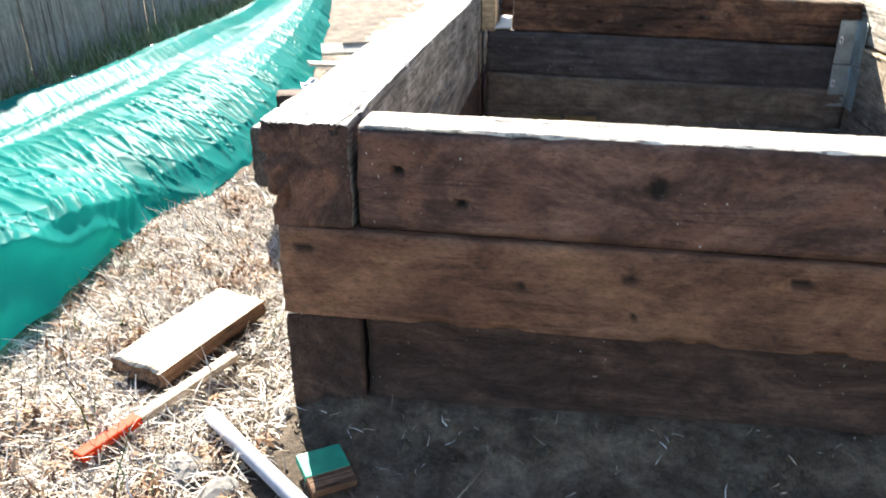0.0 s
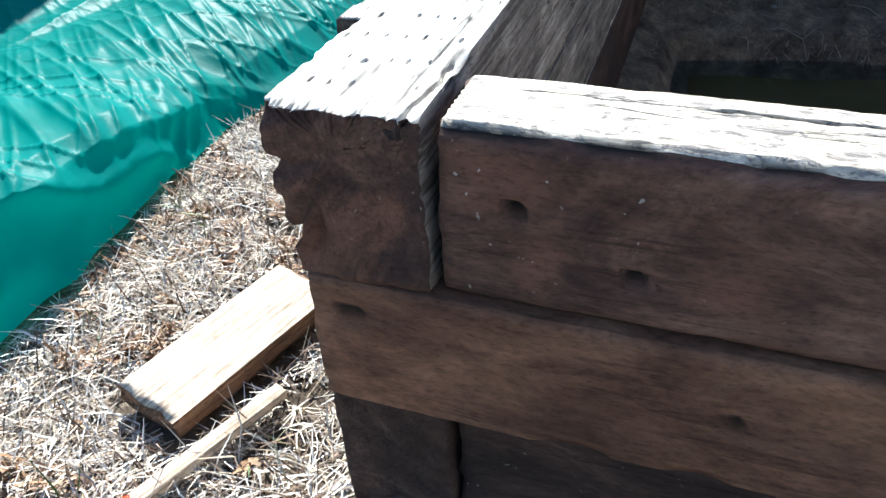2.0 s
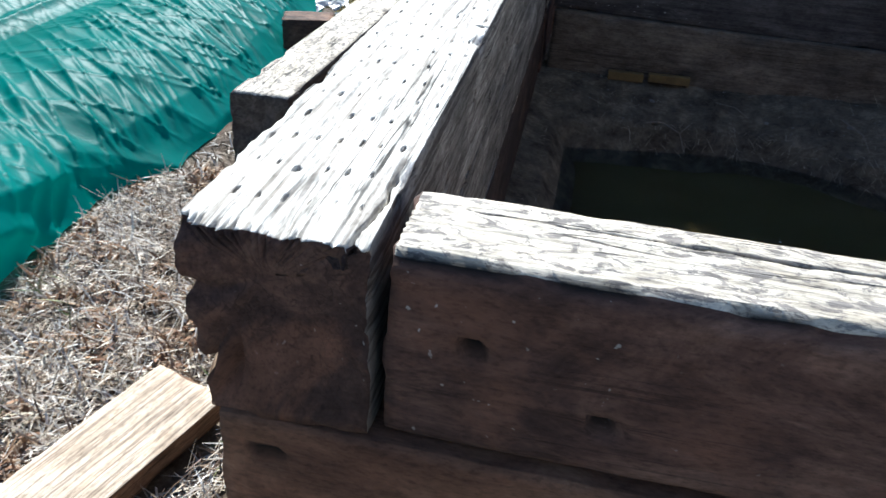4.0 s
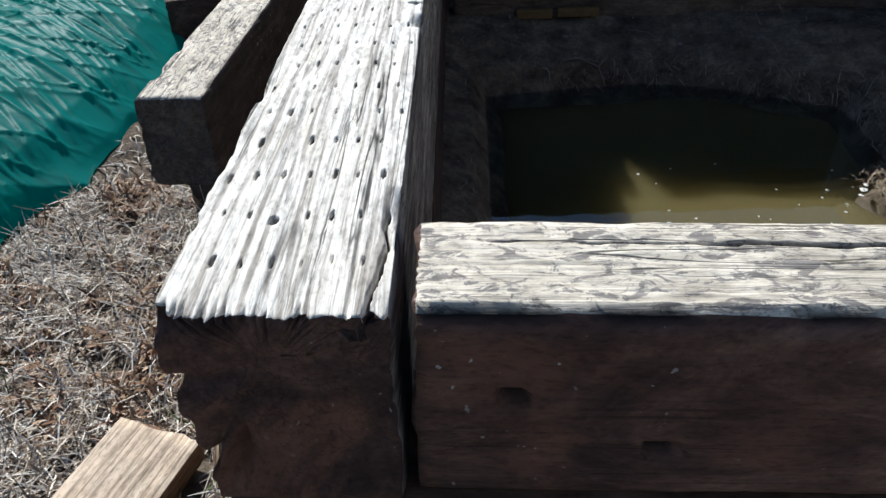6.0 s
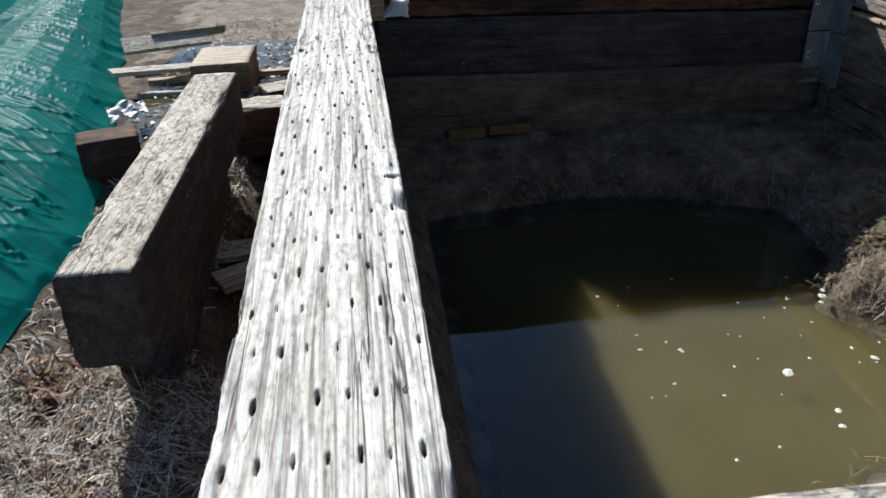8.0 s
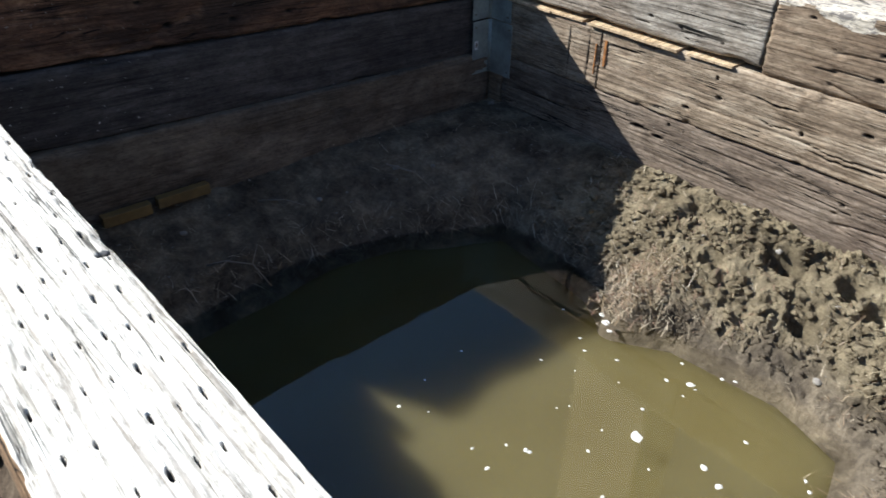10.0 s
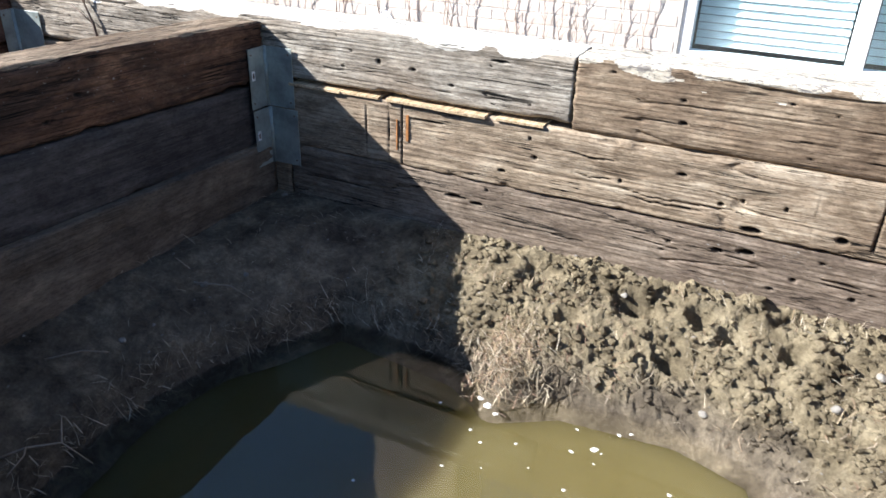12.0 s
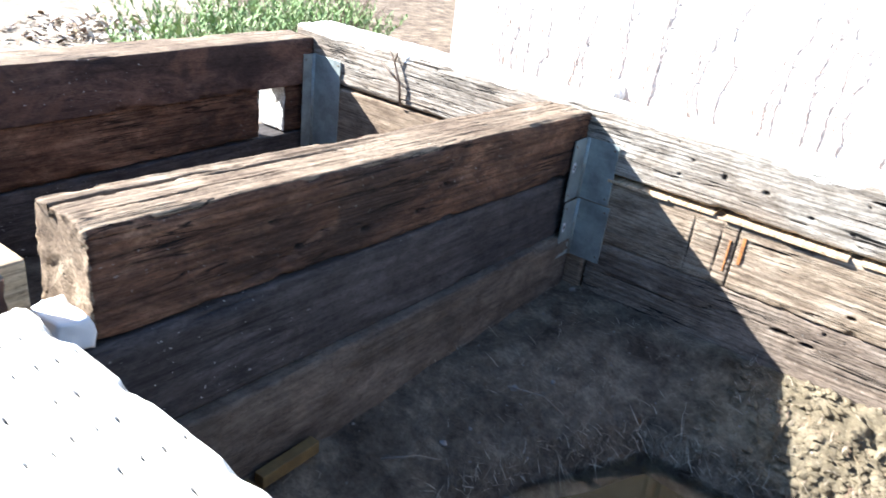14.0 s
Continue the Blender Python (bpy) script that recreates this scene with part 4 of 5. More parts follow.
slant3 = np.stack([(q[:, 1] - 0.35 * q[:, 0]) * 15.0 + 0.5 * vnoise(q * 3.0, 72), (q[:, 0] + 0.35 * q[:, 1]) * 1.1, q[:, 2] + 8], 1)
ridge = (1 - np.abs(vnoise(slant, 5))) ** 5 + 0.7 * (1 - np.abs(vnoise(slant2, 9))) ** 6 + 0.7 * (1 - np.abs(vnoise(slant3, 15))) ** 7
calm = np.interp(TU.ravel(), [0, 0.08, 0.42, 0.58, 1], [0.5, 1, 1, 0.35, 0.5])
long_fold = (1 - np.abs(vnoise(np.stack([q[:, 0] * 4.0 + 0.25 * q[:, 1], q[:, 1] * 0.5, q[:, 2]], 1), 13))) ** 4
amp = np.clip(TU / 0.06, 0, 1).ravel()
TZ = TZ + (0.011 * (ridge - 0.4) * amp * calm + 0.022 * long_fold * np.clip((TU.ravel() - 0.45) / 0.1, 0, 1) + 0.012 * fbm(q * 2.5, 21, 3) * amp).reshape(TZ.shape)
TX = TX + (0.02 * vnoise(np.stack([q[:, 1] * 3.5, q[:, 0] * 0, q[:, 2]], 1), 3) * np.clip(1 - TU.ravel() / 0.2, 0, 1)).reshape(TX.shape)
facet = np.abs(vnoise(np.stack([TY.ravel() * 4.5 + TZ.ravel() * 5, TZ.ravel() * 7, TY.ravel() * 0], 1), 27)) + 0.5 * np.abs(vnoise(np.stack([TY.ravel() * 11 - TZ.ravel() * 12, TZ.ravel() * 9, TY.ravel() * 0], 1), 28))
TX = TX - (0.045 * facet * np.clip(1 - TU.ravel() / 0.14, 0, 1)).reshape(TX.shape) - 0.02
nu, nv = len(tu), len(ty)
tv = np.stack([TX.ravel(), TY.ravel(), TZ.ravel()], 1)
tf = [(j * nu + i, (j + 1) * nu + i, (j + 1) * nu + i + 1, j * nu + i + 1) for j in range(nv - 1) for i in range(nu - 1)]
tarp = thing("tarpaulin", tv, tf, [M_TARP], "shiny wrinkled green plastic tarpaulin spread over the lawn", "tarpaulin")

# ---- boards and scraps beyond the tarpaulin ----
solo("board", box_bm(0, 0.62, 0, 0.11, 0, 0.02, 0.002), M_GREYTOP, "weathered pale board lying on soil", "board", "loose boards", m=pose(-1.02, 3.42, 0.045, 0, 6, 28))
solo("board", box_bm(0, 0.45, 0, 0.14, 0, 0.02, 0.002), M_GREYTOP, "weathered pale board leaning on another", "board", "loose boards", m=pose(-1.10, 3.95, 0.02, 20, 0, 18))
solo("board", box_bm(0, 0.40, 0, 0.12, 0, 0.02, 0.002), M_GREYTAN, "grey-green board leaning on another", "board", "loose boards", m=pose(-0.98, 4.08, 0.075, -22, 0, 18))
solo("board", box_bm(-0.9, 0, 0, 0.045, 0, 0.03, 0.002), M_PLANK, "pale batten lying across a puddle", "board", "loose boards", m=pose(-0.015, 3.62, -0.05, 0, 0, 3))
solo("board", box_bm(-0.9, 0, 0, 0.035, 0, 0.03, 0.002), M_GREYTOP, "grey batten lying across a puddle", "board", "loose boards", m=pose(-0.02, 3.28, -0.05, 0, 0, -5))
solo("board", box_bm(0, 0.035, 0, 0.35, 0, 0.03, 0.002), M_GREYTAN, "short grey batten leaning on a tie", "board", "loose boards", m=pose(-0.075, 2.80, -0.02, 15, 0, 4))
solo("board", box_bm(0, 0.16, 0, 0.10, 0, 0.02, 0.002), M_PLANK, "brown board offcut in a shaded hollow", "board", "loose boards", m=pose(-0.30, 1.62, -0.11, 4, 0, 30))
solo("board", box_bm(0, 0.16, 0, 0.12, 0, 0.02, 0.002), M_GREYTOP, "grey board offcut in a shaded hollow", "board", "loose boards", m=pose(-0.38, 1.80, -0.11, -4, 3, 10))
bm = bmesh.new()
bmesh.ops.create_grid(bm, x_segments=14, y_segments=10, size=0.075)
for v in bm.verts:
    v.co.z = 0.03 * noise.noise(v.co * 22) + 0.02
sheet = solo("crumpled_sheet", bm, M_ALU, "crumpled shiny metal sheet on soil", "scrap", m=pose(-0.84, 2.92, 0.02, 6, -4, 20))
sheet.modifiers.new("thickness", "SOLIDIFY").thickness = 0.003
bm = bmesh.new()
bmesh.ops.create_grid(bm, x_segments=2, y_segments=2, size=0.5)
solo("puddle", bm, M_WATER, "shallow puddle with floating litter beside the ties", "water", kind="structure", m=Matrix.Translation((-0.46, 3.55, -0.040)) @ Matrix.Diagonal((0.85, 1.6, 1, 1)))


# ---- grass, straw and roots ----
def blades(x, y, z, length, width, lift, rnd, curl=0.4):
    """Bent grass blades lying about: verts and faces of one mesh."""
    k = len(x)
    a = rnd.random(k) * 2 * math.pi
    dx, dy = np.cos(a), np.sin(a)
    L, W, T = length * (0.5 + rnd.random(k)), width * (0.6 + 0.8 * rnd.random(k)), lift * rnd.normal(0.5, 0.6, k)
    bend = curl * rnd.normal(0, 1, k)
    V = np.zeros((k, 6, 3))
    for i, f in enumerate((0.0, 0.5, 1.0)):
        ang = bend * f
        cx, cy = dx * np.cos(ang) - dy * np.sin(ang), dx * np.sin(ang) + dy * np.cos(ang)
        px, py = x + cx * L * (f - 0.5), y + cy * L * (f - 0.5)
        pz = z + 0.003 + np.abs(T) * L * f + 0.12 * L * (f - f * f) * 2
        ww = W * (1, 0.9, 0.25)[i] / 2
        V[:, 2 * i] = np.stack([px - cy * ww, py + cx * ww, pz], 1)
        V[:, 2 * i + 1] = np.stack([px + cy * ww, py - cx * ww, pz + ww * 0.6], 1)
    F = []
    for i in range(k):
        o = i * 6
        F += [(o, o + 1, o + 3, o + 2), (o + 2, o + 3, o + 5, o + 4)]
    return V.reshape(-1, 3), F


gr = np.random.default_rng(11)


def scatter(count, x0, x1, y0, y1, keep=None):
    x, y = x0 + (x1 - x0) * gr.random(count), y0 + (y1 - y0) * gr.random(count)
    if keep is not None:
        k = keep(x, y)
        x, y = x[k], y[k]
    return x, y


def off_plank(x, y):
    dx, dy = x + 0.318, y - 0.020
    a, c = 0.292 * dx + 0.956 * dy, -0.956 * dx + 0.292 * dy
    return ~((a > -0.03) & (a < 0.41) & (c > -0.03) & (c < 0.18))


def straw(name, x, y, zf, length, width, lift, mat, label, category):
    k = off_plank(x, y)
    x, y = x[k], y[k]
    v, f = blades(x, y, zf(x, y), length, width, lift, gr)
    return thing(name, v, f, [mat], label, category, kind="stuff", smooth=False)


def clumpy(x, y):
    p = np.stack([x * 5, y * 5, x * 0], 1)
    return (vnoise(p, 91) + 0.8 * vnoise(p * 3.3, 92) > -0.8) & (gr.random(len(x)) < 0.95)


def off_tarp(x, y):
    return x > np.interp(y, [-0.4, 0.1, 0.45, 0.75, 1.05, 1.3, 1.8, 2.5], [-0.80, -0.78, -0.79, -0.82, -0.85, -0.77, -0.74, -0.81])


x, y = scatter(42000, -0.95, -0.005, -1.15, 1.25, lambda x, y: clumpy(x, y) & ((y < -0.36) | off_tarp(x, y)) & ~((x > -0.15) & (y < 0.40 - 1.2 * np.abs(x + 0.05)) & (gr.random(len(x)) < 0.55)))
straw("dry_grass", x, y, lawn_z, 0.060, 0.0027, 0.5, M_STRAW, "thick mat of dead straw-coloured grass", "grass")
x, y = scatter(9000, -0.95, -0.005, 1.25, 5.0, lambda x, y: clumpy(x, y) & off_tarp(x, y) & ~((x > -0.33) & (y < 2.7)) & ~((x > -0.86) & (y > 2.8) & (y < 4.3)))
straw("dry_grass", x, y, lawn_z, 0.05, 0.004, 0.4, M_STRAW, "thin dead grass and litter between tarpaulin and ties", "grass")
x, y = scatter(26000, -3.0, 4.2, -4.2, -1.1, lambda x, y: gr.random(len(x)) < np.interp(y, [-4.2, -1.6], [0.02, 1]) * np.clip((x + 3.0) / 1.5, 0.02, 1) * np.clip((4.2 - x) / 1.5, 0.02, 1))
straw("dry_grass", x, y, lawn_z, 0.075, 0.005, 0.4, M_STRAW, "thin dead grass over the lawn before the bed", "grass")
x, y = scatter(900, -0.1, 1.9, -1.3, -0.01)
straw("dry_grass", x, y, lawn_z, 0.026, 0.0022, 0.4, M_STRAW, "scattered dead grass on shaded soil", "grass")
x, y = scatter(26000, -0.95, -0.01, -0.9, 1.3, lambda x, y: (vnoise(np.stack([x * 16, y * 16, x * 0], 1), 17) + 0.5 * vnoise(np.stack([x * 5, y * 5, x * 0], 1), 18) > 0.30) & off_tarp(x, y) & (gr.random(len(x)) < 0.7))
straw("dead_leaves", x, y, lambda a, b: lawn_z(a, b) + 0.010, 0.030, 0.0060, 0.7, M_LEAF, "patches of curled red-brown dead leaves in the grass", "leaves")
x, y = scatter(16000, -3.3, -1.9, -0.5, 8.0, lambda x, y: x < np.interp(y, [-0.4, 2.1, 3.1, 5.2, 7.0, 8.2], [-2.2, -2.22, -2.2, -2.36, -2.6, -2.7]))
straw("grass", x, y, lawn_z, 0.09, 0.005, 1.5, M_GREEN, "rough green and yellow grass along the fence", "grass")
x, y = scatter(500, -0.9, -0.1, -0.4, 0.8, lambda x, y: vnoise(np.stack([x * 7, y * 7, x * 0], 1), 5) > 0.45)
straw("grass", x, y, lawn_z, 0.05, 0.0035, 1.2, M_GREEN, "few green shoots among dead grass", "grass")


def on_bank(x, y):
    d = shore_distance(x, y)
    return d > -0.01


x, y = scatter(3400, 0.19, 1.94, 0.2, 2.56, lambda x, y: on_bank(x, y) & (vnoise(np.stack([x * 6, y * 6, x * 0], 1), 44) > -0.2))
straw("dead_roots", x, y, soil_z, 0.030, 0.0016, 0.5, M_ROOT, "dead roots and straw strewn over the soil", "roots")
x, y = scatter(9000, 0.5, 1.7, 1.3, 2.4, lambda x, y: (shore_distance(x, y) > -0.015) & (shore_distance(x, y) < 0.05))
straw("dead_roots", x[:1900], y[:1900], soil_z, 0.036, 0.0018, 0.9, M_ROOT, "fringe of dead roots along the pool edge", "roots")
for cx, cy, rad, cnt, lab in ((1.53, 1.50, 0.10, 800, "tuft of yellow dead grass at the pool edge"), (1.17, 0.71, 0.11, 800, "tuft of reddish dead grass at the pool edge"), (0.45, 2.38, 0.06, 60, "thin dead tuft in shade")):
    x, y = cx + gr.normal(0, rad * 0.6, cnt), cy + gr.normal(0, rad * 0.5, cnt)
    straw("grass_tuft", x, y, lambda a, b: np.maximum(soil_z(a, b), -0.21), 0.034, 0.0015, 0.50, M_TUFT, lab, "grass")

x, y = scatter(5200, 1.25, 1.94, 0.3, 1.9, lambda x, y: (shore_distance(x, y) > 0.01) & (vnoise(np.stack([x * 9, y * 9, x * 0], 1), 47) > 0.05))
straw("dead_roots", x[:1100], y[:1100], soil_z, 0.026, 0.0016, 0.7, M_TUFT, "yellow straw and root ends sticking from the sunlit bank", "roots")
# clods on the lit bank
cv, cf = [], []
x, y = scatter(7500, 1.2, 1.94, 0.25, 1.95, lambda x, y: (shore_distance(x, y) > 0.02) & (vnoise(np.stack([x * 14, y * 14, x * 0], 1), 52) > -0.35))
ico = bmesh.new()
bmesh.ops.create_icosphere(ico, subdivisions=1, radius=1.0)
base_v = np.array([v.co[:] for v in ico.verts])
base_f = [tuple(v.index for v in f.verts) for f in ico.faces]
ico.free()
for px, py, pz in zip(x, y, soil_z(x, y)):
    r = 0.0025 + 0.0135 * gr.random() ** 4
    v = base_v * (1 + 0.28 * gr.normal(0, 1, (len(base_v), 1))) * r * (1, 0.8 + 0.4 * gr.random(), 0.7) + (px, py, pz + r * 0.25)
    o = len(cv)
    cv.extend(v.tolist())
    cf.extend(tuple(o + i for i in f) for f in base_f)
clods = thing("soil_clods", cv, cf, [M_SOIL], "loose dry clods on the sunlit bank", "soil", kind="stuff", smooth=False)
cv = np.array(cv)
clods.data.attributes.new("dry", "FLOAT", "POINT").data.foreach_set("value", dryness(cv[:, 0], cv[:, 1]).astype(np.float32))
cv, cf = [], []
x, y = scatter(1500, -0.30, -0.005, 1.10, 2.55, lambda x, y: vnoise(np.stack([x * 8, y * 8, x * 0], 1), 63) > -0.25)
for px, py, pz in zip(x, y, lawn_z(x, y)):
    r = 0.004 + 0.018 * gr.random() ** 3
    v = base_v * (1 + 0.42 * gr.normal(0, 1, (len(base_v), 1))) * r + (px, py, pz + r * 0.3)
    o = len(cv)
    cv.extend(v.tolist())
    cf.extend(tuple(o + i for i in f) for f in base_f)
thing("soil_clods", cv, cf, [M_SOIL], "rough clods in the hollow beside the ties", "soil", kind="stuff", smooth=False)

for k, (px, py, sz) in enumerate(((1.904, 2.497, 0.012), (1.823, 1.261, 0.012), (1.83, 0.78, 0.013), (1.60, 0.70, 0.015), (1.62, 0.76, 0.011), (1.70, 0.62, 0.014), (1.55, 0.98, 0.012), (0.62, 2.42, 0.012), (1.34, 2.36, 0.012), (1.45, 2.30, 0.010), (1.05, 2.38, 0.011), (1.75, 1.05, 0.012))):
    z = float(soil_z(np.array([px]), np.array([py]))[0])
    lump("pebble", px, py, z + sz * 0.2, sz, M_STONE, "pale pebble lying on the soil", "pebble", "pebbles", k + 11, 0.55)

cv, cf = [], []
x, y = scatter(2600, -0.02, 2.1, -1.2, -0.005)
for px, py, pz in zip(x, y, lawn_z(x, y)):
    r = 0.0025 + 0.010 * gr.random() ** 4
    v = base_v * (1 + 0.28 * gr.normal(0, 1, (len(base_v), 1))) * r * (1, 1, 0.7) + (px, py, pz + r * 0.25)
    o = len(cv)
    cv.extend(v.tolist())
    cf.extend(tuple(o + i for i in f) for f in base_f)
thing("soil_clods", cv, cf, [M_GROUND], "small clods on the shaded soil before the ties", "soil", kind="stuff", smooth=False)
cv, cf = [], []
x, y = scatter(300, 0.3, 1.94, 0.3, 2.55, lambda x, y: shore_distance(x, y) > 0.03)
for px, py, pz in zip(x, y, soil_z(x, y)):
    r = 0.0018 + 0.003 * gr.random() ** 2
    v = base_v * (1 + 0.3 * gr.normal(0, 1, (len(base_v), 1))) * r * (1.3, 1, 0.5) + (px, py, pz + 0.001)
    o = len(cv)
    cv.extend(v.tolist())
    cf.extend(tuple(o + i for i in f) for f in base_f)
thing("grit", cv, cf, [M_STONE], "pale grit and petals strewn over the soil", "grit", kind="stuff", smooth=False)

# petals and scraps floating on the pool
pr = np.random.default_rng(23)
spots = [(1.11, 1.17, 0.019), (1.13, 0.97, 0.010), (1.15, 1.02, 0.010), (1.35, 1.19, 0.011), (1.38, 1.48, 0.014), (1.40, 1.51, 0.010), (1.42, 1.45, 0.011), (1.36, 1.45, 0.008)]
spots += [(0.7 + 0.75 * pr.random(), 0.7 + 0.95 * pr.random(), 0.003 + 0.004 * pr.random()) for _ in range(44)]
for px, py, sz in spots:
    if float(shore_distance(np.array([px]), np.array([py]))[0]) > -0.01:
        continue
    bm = bmesh.new()
    nseg = 9
    ring = [bm.verts.new((sz * (0.7 + 0.5 * pr.random()) * math.cos(2 * math.pi * k / nseg), sz * 0.75 * (0.7 + 0.5 * pr.random()) * math.sin(2 * math.pi * k / nseg), 0.0012 * pr.random())) for k in range(nseg)]
    top = bm.verts.new((0, 0, 0.003))
    for k in range(nseg):
        bm.faces.new((ring[k], ring[(k + 1) % nseg], top))
    bm.faces.new(ring[::-1])
    solo("floating_petal", bm, M_PETAL, "pale petal floating on muddy water", "petal", "floating petals", m=pose(px, py, -0.2112, 0, 0, 360 * pr.random()))

# bare sticks in the soil
def twig(points, r0, name, label, branches=(), parent_mat=M_TWIG):
    root = solo(name, tube(points, [r0 * (1 - 0.7 * i / (len(points) - 1)) for i in range(len(points))], 6), parent_mat, label, "twig", "twigs", smooth=True)
    for b in branches:
        part("branch", tube(b, [r0 * 0.6 * (1 - 0.6 * i / (len(b) - 1)) for i in range(len(b))], 5), parent_mat, root, smooth=True)
    return root


M_STICK = plain("dry_stick", (0.30, 0.25, 0.19), 0.8, 0, 0.25)
twig([(0.62, 2.30, -0.13), (0.66, 2.24, -0.10), (0.72, 2.21, -0.12), (0.74, 2.15, -0.17)], 0.004, "twig", "thin dry twig hanging over the pool edge", [[(0.66, 2.24, -0.10), (0.63, 2.20, -0.08), (0.58, 2.19, -0.09)], [(0.72, 2.21, -0.12), (0.76, 2.25, -0.09)]], M_STICK)
twig([(0.86, 2.42, -0.06), (0.92, 2.36, -0.05), (0.97, 2.33, -0.075)], 0.003, "twig", "thin dry twig lying on shaded soil", (), M_STICK)
twig([(1.30, 2.36, -0.05), (1.36, 2.28, -0.07), (1.38, 2.22, -0.11)], 0.003, "twig", "thin dry twig lying on shaded soil", (), M_STICK)
twig([(0.35, -0.34, -0.05), (0.40, -0.24, -0.035), (0.44, -0.14, -0.045)], 0.003, "twig", "thin pale stalk lying on shaded soil", (), M_STICK)
twig([(1.935, 3.33, 0.375), (1.93, 3.34, 0.46), (1.93, 3.37, 0.53), (1.935, 3.42, 0.60)], 0.006, "twig", "bare forked twig leaning on the ties", [[(1.93, 3.34, 0.46), (1.93, 3.44, 0.52)], [(1.93, 3.37, 0.53), (1.93, 3.34, 0.62)]])

# ---- fence ----
fence = tagged(new("fence"), "weathered silver-grey paling fence", "fence")
fence.matrix_basis = pose(-2.25, 0.0, 0.0, 0, 0, math.degrees(math.atan(0.177)))
fr = np.random.default_rng(5)
board_meshes = []
for k in range(6):
    bm = box_bm(-0.009, 0.009, 0, 0.098, -0.10, 1.75, 0.002, 1)
    bmesh.ops.subdivide_edges(bm, edges=[e for e in bm.edges if abs(e.verts[0].co.z - e.verts[1].co.z) > 1], cuts=6)
    for vv in bm.verts:
        vv.co.x += 0.006 * noise.noise(Vector((k * 7, vv.co.y * 8, vv.co.z * 1.3)))
        vv.co.y += 0.004 * noise.noise(Vector((k * 3, 5, vv.co.z * 2)))
    me = bpy.data.meshes.new("paling")
    bm.to_mesh(me)
    bm.free()
    me.materials.append(M_FENCE)
    board_meshes.append(me)
# palings run upright, so their grain turns with them
for k in range(112):
    ob = new("paling", board_meshes[k % 6])
    ob.parent = fence
    ob.matrix_basis = pose(0.007 * fr.normal(), 0.2 + k * 0.101, 0.02 * fr.normal(), 0.6 * fr.normal(), 0, 3.0 * fr.normal())
for z in (0.35, 1.35):
    part("rail", box_bm(-0.05, -0.012, 0.2, 11.5, z, z + 0.075, 0.003, 1), M_FENCE, fence)

# ---- house ----
HX, H0, H1, DOOR0, DOOR1 = 4.50, -5.0, 4.97, -0.20, 1.66
house = tagged(new("house"), "single-storey house of pale brick with a white sliding door", "house")
part("wall", box_bm(HX, HX + 0.2, DOOR1, H1, -0.3, 2.72, 0), M_MORTAR, house)
part("wall", box_bm(HX, HX + 0.2, H0, DOOR0, -0.3, 2.72, 0), M_MORTAR, house)
part("wall", box_bm(HX, HX + 0.2, DOOR0, DOOR1, 2.06, 2.72, 0), M_MORTAR, house)
part("wall", box_bm(HX + 0.2, HX + 6, H1 - 0.2, H1, -0.3, 2.72, 0), M_MORTAR, house)
bm = bmesh.new()
vs = [bm.verts.new(c) for c in ((HX - 0.35, H0, 2.70), (HX - 0.35, H1 + 0.3, 2.70), (HX + 4, H1 + 0.3, 4.1), (HX + 4, H0, 4.1), (HX - 0.35, H0, 2.86), (HX - 0.35, H1 + 0.3, 2.86), (HX + 4, H1 + 0.3, 4.26), (HX + 4, H0, 4.26))]
for f in ((0, 1, 2, 3), (7, 6, 5, 4), (0, 4, 5, 1), (1, 5, 6, 2), (2, 6, 7, 3), (3, 7, 4, 0)):
    bm.faces.new([vs[i] for i in f])
bmesh.ops.recalc_face_normals(bm, faces=bm.faces[:])
part("roof", bm, M_SHINGLE, house, "grey-brown shingle roof")
door = part("sliding_door", box_bm(HX + 0.02, HX + 0.10, DOOR0, DOOR1, -0.06, 0.0, 0.004), M_FRAME, house, "white framed sliding glass door")
for y0, y1, z0, z1 in ((DOOR0, DOOR0 + 0.07, 0.0, 2.06), (DOOR1 - 0.07, DOOR1, 0.0, 2.06), (DOOR0 + 0.07, DOOR1 - 0.07, 1.98, 2.06), (0.69, 0.78, 0.0, 1.98), (DOOR0 + 0.07, 0.69, 0.0, 0.09), (0.78, DOOR1 - 0.07, 0.0, 0.09)):
    part("frame", box_bm(HX + 0.01, HX + 0.09, y0, y1, z0, z1, 0.003, 1), M_FRAME, door)
for y0, y1 in ((DOOR0 + 0.07, 0.69), (0.78, DOOR1 - 0.07)):
    pane = part("pane", box_bm(HX + 0.05, HX + 0.056, y0, y1, 0.09, 1.98, 0), M_GLASS, door)
    pane.visible_shadow = False
    slat_me = None
    for k in range(42):
        if slat_me is None:
            slat = part("slat", box_bm(-0.020, 0.020, y0 + 0.01, y1 - 0.01, -0.001, 0.001, 0), M_WHITE, door, "white blind slat")
            slat_me = slat.data
        else:
            slat = new("slat", slat_me)
            slat.parent = door
        slat.matrix_basis = pose(HX + 0.12, 0, 0.13 + 0.0435 * k, 0, -68, 0)
part("step", box_bm(HX - 0.32, HX + 0.0, DOOR0 - 0.1, DOOR1 + 0.1, -0.25, -0.045, 0.008), M_CONCRETE, house, "concrete door step")
chim = part("chimney", box_bm(HX - 0.14, HX + 0.45, 2.87, 3.66, 2.40, 6.2, 0), M_MORTAR, house, "tall pale brick chimney")
part("cap", box_bm(HX - 0.20, HX + 0.51, 2.81, 3.72, 6.2, 6.32, 0.01), M_CONCRETE, chim)

